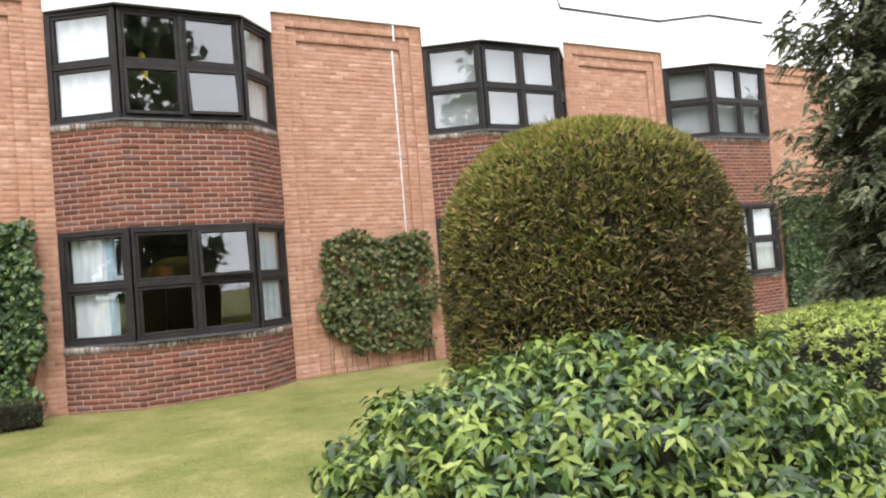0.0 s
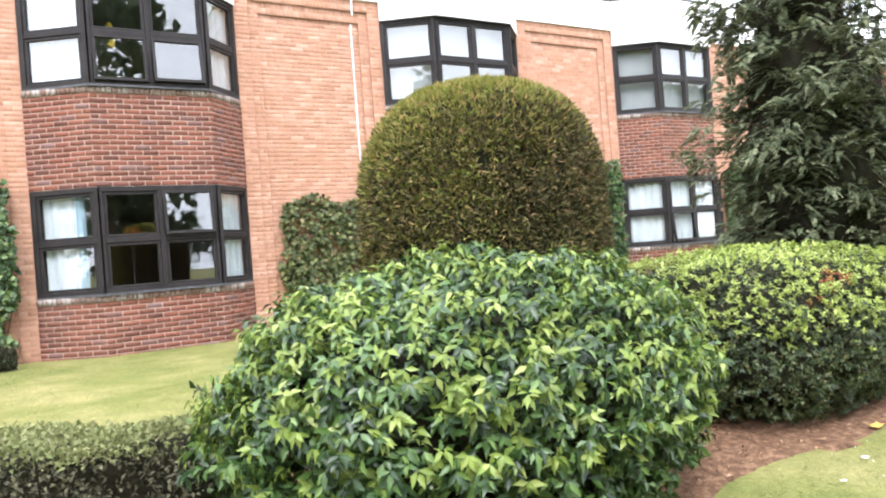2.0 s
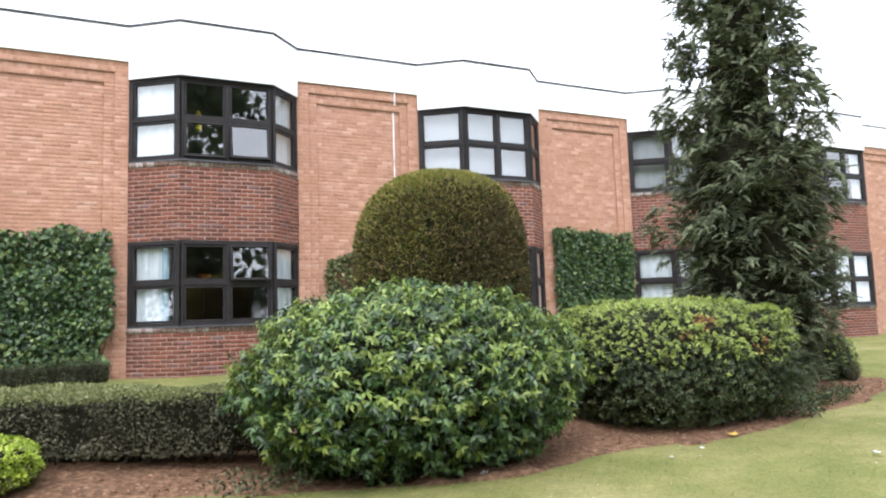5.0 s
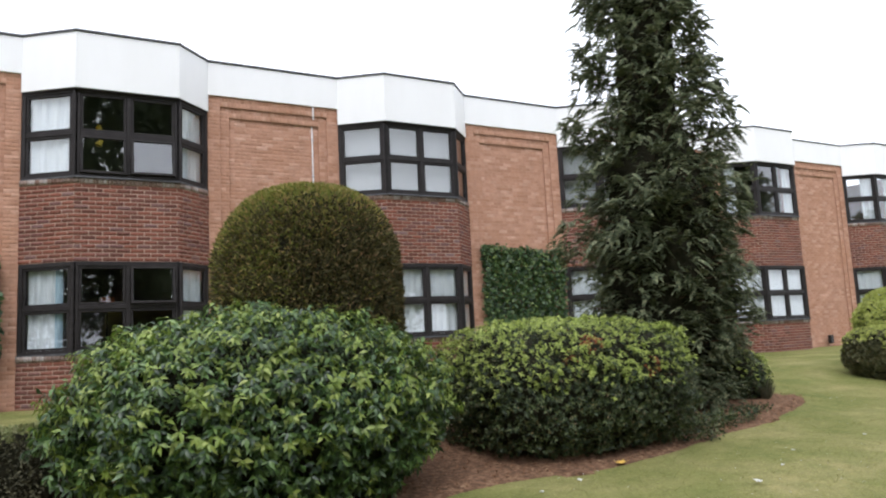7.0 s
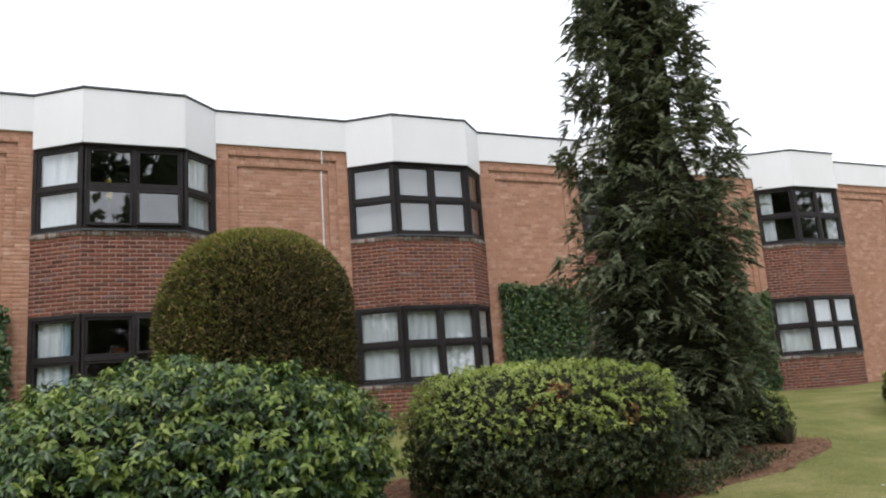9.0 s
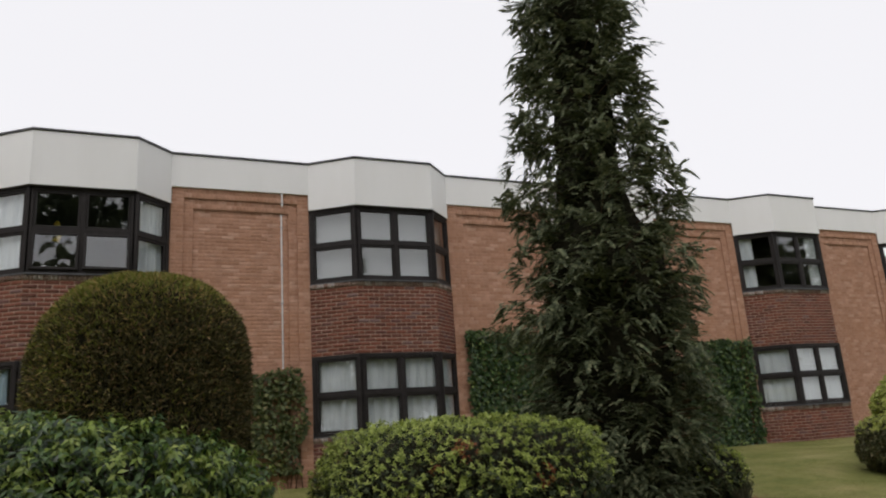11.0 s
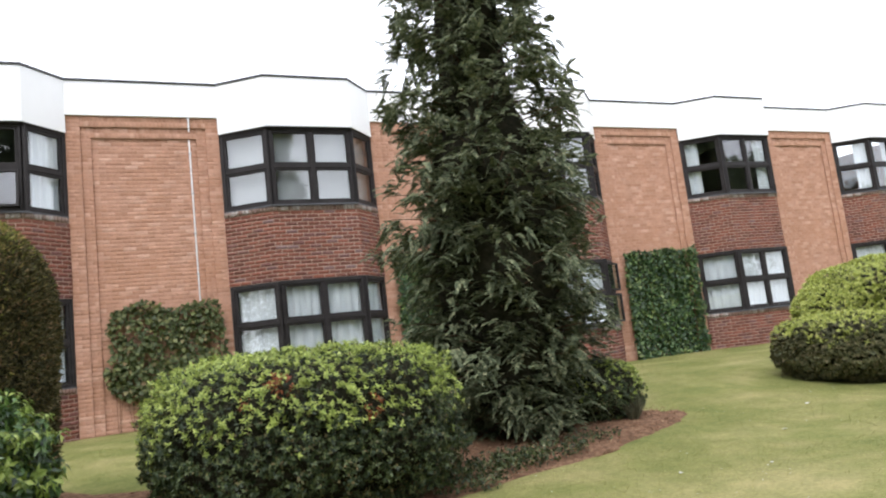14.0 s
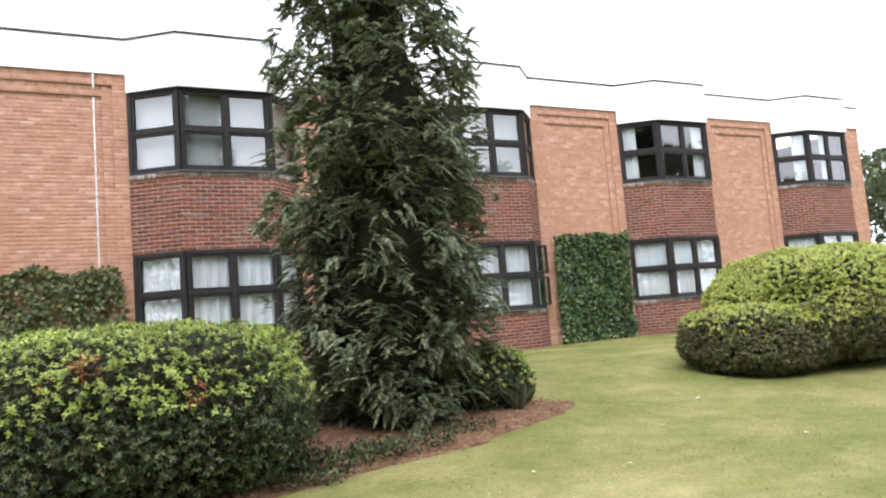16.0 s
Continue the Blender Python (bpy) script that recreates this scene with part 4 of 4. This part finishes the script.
# ---- lightning strip on the panel ----
def build_strip():
    ob = empty("lightning_strip", (left(0) + 2.17, 0.09, 2.3))
    tagged(ob, "thin white metal strip running down the wall panel", "cable")
    boxed("strip", pose(0, -0.012, 1.58), (0.029, 0.012, 3.2), M_STRIP, ob, 0.002)
    boxed("strip", pose(0.0, -0.118, 3.78), (0.029, 0.012, 0.94), M_STRIP, ob, 0.002)
    for z in (0.5, 1.3, 2.1, 2.9):
        boxed("clip", pose(0, -0.014, z), (0.055, 0.02, 0.03), M_POST, ob, 0.003)


build_strip()


# ---- planting bed and grass ----
def build_bed():
    g = np.random.default_rng(51)
    front = [(-5.2, -8.35), (-4.2, -8.55), (-3.0, -8.85), (-1.8, -9.2), (-0.8, -9.42), (0.4, -9.2), (1.6, -9.25), (2.6, -9.1), (3.4, -8.85), (4.4, -8.55), (5.4, -8.3), (6.3, -7.95), (6.75, -7.65)]
    backs = [(7.0, -7.35), (6.6, -6.9), (6.0, -6.2), (4.8, -5.8), (3.2, -6.6), (1.4, -6.7), (-0.5, -6.3), (-2.2, -6.9), (-3.6, -6.7), (-5.6, -5.9), (-6.2, -7.2)]
    loop = front + backs
    # smooth, slightly ragged outline
    out = []
    n = len(loop)
    for i in range(n):
        p0, p1, p2, p3 = (Vector(loop[(i + j - 1) % n]) for j in range(4))
        for s in range(8):
            t = s / 8
            q = 0.5 * ((2 * p1) + (p2 - p0) * t + (2 * p0 - 5 * p1 + 4 * p2 - p3) * t * t + (3 * p1 - p0 - 3 * p2 + p3) * t ** 3)
            w = 0.05 * noise.noise((q.x * 4, q.y * 4, 0))
            out.append((q.x + w, q.y + w))
    bm = bmesh.new()
    ring = [bm.verts.new((x, y, 0)) for x, y in out]
    bm.faces.new(ring)
    bmesh.ops.triangulate(bm, faces=bm.faces[:])
    for _ in range(3):
        long = [e for e in bm.edges if e.calc_length() > 0.35]
        bmesh.ops.subdivide_edges(bm, edges=long, cuts=1)
        bmesh.ops.triangulate(bm, faces=bm.faces[:])
    for v in bm.verts:
        edge = v.is_boundary
        v.co.z = zg(v.co.x, v.co.y) + (-0.01 if edge else 0.035 + 0.02 * noise.noise((v.co.x * 3, v.co.y * 3, 1)))
    me = bpy.data.meshes.new("planting_bed")
    bm.to_mesh(me)
    bm.free()
    me.materials.append(M_MULCH)
    ob = new("planting_bed", me)
    tagged(ob, "reddish-brown bark mulch planting bed under the shrubs", "planting bed", kind="structure")
    n = 5000
    x, y = g.uniform(-5, 7, n), g.uniform(-9.4, -6.8, n)
    lim = np.interp(x, [p[0] for p in front], [p[1] for p in front])
    ok = (y > lim + 0.05) & (x < 6.9)
    x, y = x[ok], y[ok]
    P = np.stack([x, y, ground_z(x, y) + 0.045], 1)
    D = unit(len(P), g) * [1, 1, 0.25]
    N = unit(len(P), g) * 0.4 + [0, 0, 1]
    c = leaves("bark_chips", P, D, N, g.uniform(0.02, 0.06, len(P)), 0.018, M_CHIP, None)
    tagged(c, "scattered pale bark chips and dead leaves", "bark chips", kind="stuff")
    return front


def in_bed(x, y, front):
    lim = np.interp(x, [p[0] for p in front], [p[1] for p in front])
    return (x > -6) & (x < 6.9) & (y > lim) & (y < -6.0)


FRONT = build_bed()


def build_grass():
    g = np.random.default_rng(61)
    n = 210000
    x = g.uniform(-7, 16, n)
    y = -12.6 + 12.2 * g.random(n) ** 1.3
    ok = ~in_bed(x, y, FRONT)
    x, y = x[ok], y[ok]
    P = np.stack([x, y, ground_z(x, y) - 0.004], 1)
    D = unit(len(P), g) * [1.0, 1.0, 0.2] + [0, 0, 0.3]
    L = g.uniform(0.014, 0.032, len(P))
    ob = leaves("grass", P + [0, 0, 0.006], D, unit(len(P), g) * 0.35 + [0, 0, 1], L, 0.007, M_BLADE, None, slim=True)
    tagged(ob, "short mown grass blades, partly dried out", "grass", kind="stuff")


build_grass()


# ---- distance: trees beyond the end of the building and behind the walker, and unseen ones added for the panes ----
def far_tree(x, y, h, w, seed, count=5000):
    g = np.random.default_rng(seed)
    z0 = zg(x, y)
    ob = empty("far_tree", (x, y, z0))
    tagged(ob, "distant broad dark green tree", "tree", "distant trees")
    bm = bmesh.new()
    bmesh.ops.create_cone(bm, segments=10, radius1=0.05 * h, radius2=0.015 * h, depth=h * 0.7, matrix=pose(0, 0, h * 0.35), cap_ends=True)
    part("trunk", bm, M_BARK, ob)
    blobs = [(g.normal(0, w * 0.27), g.normal(0, w * 0.27), h * g.uniform(0.35, 0.85), w * g.uniform(0.2, 0.34)) for _ in range(16)]
    P = []
    for bx, by, bz, br in blobs:
        d = unit(count // 16, g)
        P.append(np.array([bx, by, bz]) + d * br * g.uniform(0.75, 1.05, (len(d), 1)))
    P = np.concatenate(P)
    L = 0.05 * h * g.uniform(0.6, 1.3, len(P))
    leaves("crown", P, unit(len(P), g), unit(len(P), g), L, L * 0.7, M_FAR, ob)


for x, y, h, w, s in ((44, 6, 8.5, 7, 1), (52, 12, 10, 9, 2), (60, 2, 9, 9, 3), (38, 22, 9, 8, 4), (70, -6, 10, 10, 5),
                      # behind the walker, as mirrored in panes; the y=-41 pair is added to darken them
                      (11.5, -37, 9.8, 8, 6), (18, -36, 8.0, 8, 7), (26, -38, 13.0, 10, 8), (1.5, -38, 19.5, 10, 9), (-2.5, -41, 7.5, 9, 21), (5.5, -41, 7.0, 9, 22), (35, -37, 13.5, 10, 10), (-7, -37, 17.5, 12, 11), (-11.5, -38, 19.0, 12, 20), (44, -36, 14.5, 12, 12), (54, -38, 16.0, 13, 13), (-17, -36, 19.0, 13, 14),
                      # unseen row to the left, added to keep sky out of the canted panes
                      (-34, -26, 8, 11, 15), (-38, -14, 9, 12, 16), (-36, -3, 8, 11, 17), (-28, -34, 9, 11, 18), (-40, 8, 9, 11, 19)):
    far_tree(x, y, h, w, s)


# ---- sign ----
def build_sign():
    ob = empty("parking_sign", (-4.5, -11.45, zg(-4.5, -11.45)))
    ob.rotation_euler = (0, 0, radians(-24))
    tagged(ob, "low white board sign with red border and red lettering", "sign")
    w, h = 0.95, 0.5
    z = 0.39
    boxed("board", pose(0, 0, z), (w, 0.018, h), M_SIGN, ob, 0.006)
    bm = bmesh.new()
    frame_ring(bm, w - 0.03, h - 0.03, 0.007, -0.0125, -0.0095)
    bm.transform(pose(0, 0, z))
    part("border", bm, M_SIGN_RED, ob, "thin red border line")
    text = bpy.data.curves.new("lettering", "FONT")
    text.body = "Parking"
    text.size = 0.105
    text.extrude = 0.0015
    text.align_x = "CENTER"
    tob = new("lettering", text)
    dg = bpy.context.evaluated_depsgraph_get()
    me = bpy.data.meshes.new_from_object(tob.evaluated_get(dg))
    bpy.data.objects.remove(tob)
    me.materials.clear()
    me.materials.append(M_SIGN_RED)
    lt = new("lettering", me)
    lt.parent = ob
    lt.matrix_local = pose(0, -0.012, z + 0.12, 90)
    lt["label"] = "red word Parking"
    for x in (-0.36, 0.36):
        boxed("post", pose(x, 0.03, 0.27), (0.045, 0.03, 0.68), M_POST, ob, 0.006)


build_sign()


# ---- small things ----
def litter(x, y, size, mat, label, seed):
    """A crumpled scrap lying on the grass."""
    g = random.Random(seed)
    bm = bmesh.new()
    bmesh.ops.create_grid(bm, x_segments=4, y_segments=3, size=0.5)
    for v in bm.verts:
        v.co = Vector((v.co.x * size, v.co.y * size * 0.6, 0.012 + size * 0.22 * g.random()))
    bmesh.ops.solidify(bm, geom=bm.faces[:], thickness=0.003)
    bm.transform(pose(0, 0, 0, 0, 0, g.uniform(0, 180)))
    me = bpy.data.meshes.new("litter")
    bm.to_mesh(me)
    bm.free()
    me.materials.append(mat)
    ob = new("litter" if mat is M_LITTER else "fallen_leaf", me)
    ob.location = (x, y, zg(x, y) + 0.012)
    tagged(ob, label, "litter" if mat is M_LITTER else "leaf", "scraps on the lawn")


for n, (x, y, size) in enumerate(((2.2, -10.4, 0.11), (3.6, -9.7, 0.05), (-1.07, -10.57, 0.06), (-1.3, -10.1, 0.05), (-1.9, -11.1, 0.06), (1.2, -9.45, 0.06), (0.7, -9.6, 0.05), (6.9, -8.9, 0.06), (8.2, -8.1, 0.07), (4.9, -9.6, 0.04), (5.6, -9.9, 0.04), (2.9, -10.1, 0.05), (7.4, -10.1, 0.06))):
    litter(x, y, size * 0.7, M_LITTER, "small white paper scrap lying on the lawn", n)
litter(1.95, -9.12, 0.11, M_YLEAF, "yellow dead leaf lying at the shrub's foot", 70)
litter(-0.95, -9.3, 0.09, M_LITTER, "pale scrap lying at the edge of the bed", 71)


def daisies():
    """Clover and daisy heads in the grass."""
    g = np.random.default_rng(77)
    n = 700
    x, y = g.uniform(-3, 13, n), g.uniform(-12.5, -7.5, n)
    m = np.array([noise.noise((a * 0.9, b * 0.9, 9.0)) for a, b in zip(x, y)])
    ok = ~in_bed(x, y, FRONT) & (m > 0.05)
    x, y = x[ok], y[ok]
    P = np.stack([x, y, ground_z(x, y) + 0.03], 1)
    ob = leaves("daisy_heads", P, unit(len(P), g) * [1, 1, 0.1], np.tile([0, 0, 1.0], (len(P), 1)), 0.013, 0.013, M_LITTER, None)
    tagged(ob, "tiny white daisy heads dotted over the lawn", "flowers", kind="stuff")


daisies()


def weeds():
    """Low ground cover at the conifer's foot and along the bed."""
    g = np.random.default_rng(78)
    P = []
    for cx, cy, rad, h, n in ((3.75, -8.35, 0.45, 0.13, 900), (4.4, -8.2, 0.4, 0.1, 600), (3.4, -8.75, 0.25, 0.1, 300), (5.2, -7.95, 0.25, 0.08, 200), (-2.6, -9.0, 0.3, 0.16, 260)):
        a, r = g.uniform(0, 6.28, n), rad * np.sqrt(g.random(n))
        x, y = cx + r * np.cos(a) * 1.4, cy + r * np.sin(a) * 0.6
        P.append(np.stack([x, y, ground_z(x, y) + 0.03 + h * g.random(n)], 1))
    P = np.concatenate(P)
    ob = leaves("ground_cover", P, unit(len(P), g) + [0, 0, 0.5], unit(len(P), g) + [0, 0, 0.8], g.uniform(0.03, 0.06, len(P)), 0.022, M_PRIVET, None)
    tagged(ob, "low straggling green ground cover at the conifer's foot", "weeds", kind="stuff")


weeds()


def dry_plant(x, y, h, seed):
    g = np.random.default_rng(seed)
    ob = empty("dry_plant", (x, y, zg(x, y)))
    tagged(ob, "small dried-out wispy plant in the mulch", "plant", "wispy plants")
    n = 160
    a = g.uniform(0, 6.28, n)
    P = np.stack([np.cos(a) * 0.03, np.sin(a) * 0.03, np.zeros(n)], 1)
    D = np.stack([np.cos(a) * 0.35, np.sin(a) * 0.35, np.ones(n)], 1) + g.normal(0, 0.1, (n, 3))
    leaves("blade_mass", P, D, unit(n, g), g.uniform(0.5, 1.0, n) * h, 0.012, M_HEDGE, ob)


dry_plant(6.15, -7.45, 0.34, 3)
dry_plant(6.5, -7.1, 0.26, 4)


def wall_box():
    ob = empty("wall_vent", (18.9, 0.0, 0.23))
    tagged(ob, "small black vent box low on the brick wall", "vent")
    boxed("housing", pose(0, -0.04, 0), (0.16, 0.1, 0.26), M_FRAME, ob, 0.015)
    for z in (-0.07, 0, 0.07):
        boxed("slat", pose(0, -0.095, z), (0.12, 0.012, 0.03), M_TRIM, ob, 0.003)


wall_box()


def room_lamp():
    """A lamp with an orange shade inside the ground-floor bay."""
    m = Mat("orange_shade", 0.8)
    m.colour(m.ramp(m.noise(8, 3), [(0.3, (0.55, 0.13, 0.06)), (0.7, (0.65, 0.2, 0.1))]))
    x, y = left(0) - 1.75, 0.75
    ob = empty("table_lamp", (x, y, 0.27))
    tagged(ob, "table lamp with an orange shade on a slim stand", "lamp")
    for name, r1, r2, d, z, mat in (("shade", 0.15, 0.13, 0.26, 1.55, m.m), ("stand", 0.02, 0.02, 1.4, 0.72, M_TRIM), ("foot", 0.13, 0.1, 0.04, 0.02, M_TRIM)):
        bm = bmesh.new()
        bmesh.ops.create_cone(bm, segments=20, radius1=r1, radius2=r2, depth=d, matrix=pose(0, 0, z), cap_ends=True)
        part(name, bm, mat, ob)
    y2 = Mat("yellow_ornament", 0.6)
    y2.colour(y2.ramp(y2.noise(8, 3), [(0.3, (0.75, 0.5, 0.03)), (0.7, (0.85, 0.62, 0.08))]))
    bm = bmesh.new()
    bmesh.ops.create_icosphere(bm, subdivisions=2, radius=0.09, matrix=pose(0, 0, 0) @ Matrix.Diagonal((0.7, 0.5, 1.3, 1)))
    bmesh.ops.create_cone(bm, segments=10, radius1=0.07, radius2=0.02, depth=0.18, matrix=pose(0.03, 0, -0.2, 0, 25), cap_ends=True)
    orn = empty("hanging_ornament", (left(0) - 1.95, 0.05, 5.0))
    tagged(orn, "small yellow ornament hanging inside the upper window", "ornament")
    part("figure", bm, y2.m, orn)
    bm = bmesh.new()
    bmesh.ops.create_cone(bm, segments=6, radius1=0.003, radius2=0.003, depth=0.5, matrix=pose(0, 0, 0.33), cap_ends=True)
    part("cord", bm, M_TRIM, orn)


room_lamp()

# ---- single bricks of the nearest aprons ----
BRICK_MESH = {}
for house, at, w, h in SINGLE:
    key = (round(w, 3), round(h, 3))
    if key not in BRICK_MESH:
        v, f = brick_arrays([(-w / 2, w / 2, -h / 2, h / 2)], (0, 0, 0), (1, 0, 0), (0, -1, 0), 0.0055, rng)
        BRICK_MESH[key] = mesh_ob("brick", v, f, M_RED_EACH)
        ob = BRICK_MESH[key]
    else:
        ob = new("brick", BRICK_MESH[key].data)
    ob.parent = house
    ob.location = (at[0], at[1] + rng.uniform(-0.002, 0.002), at[2])
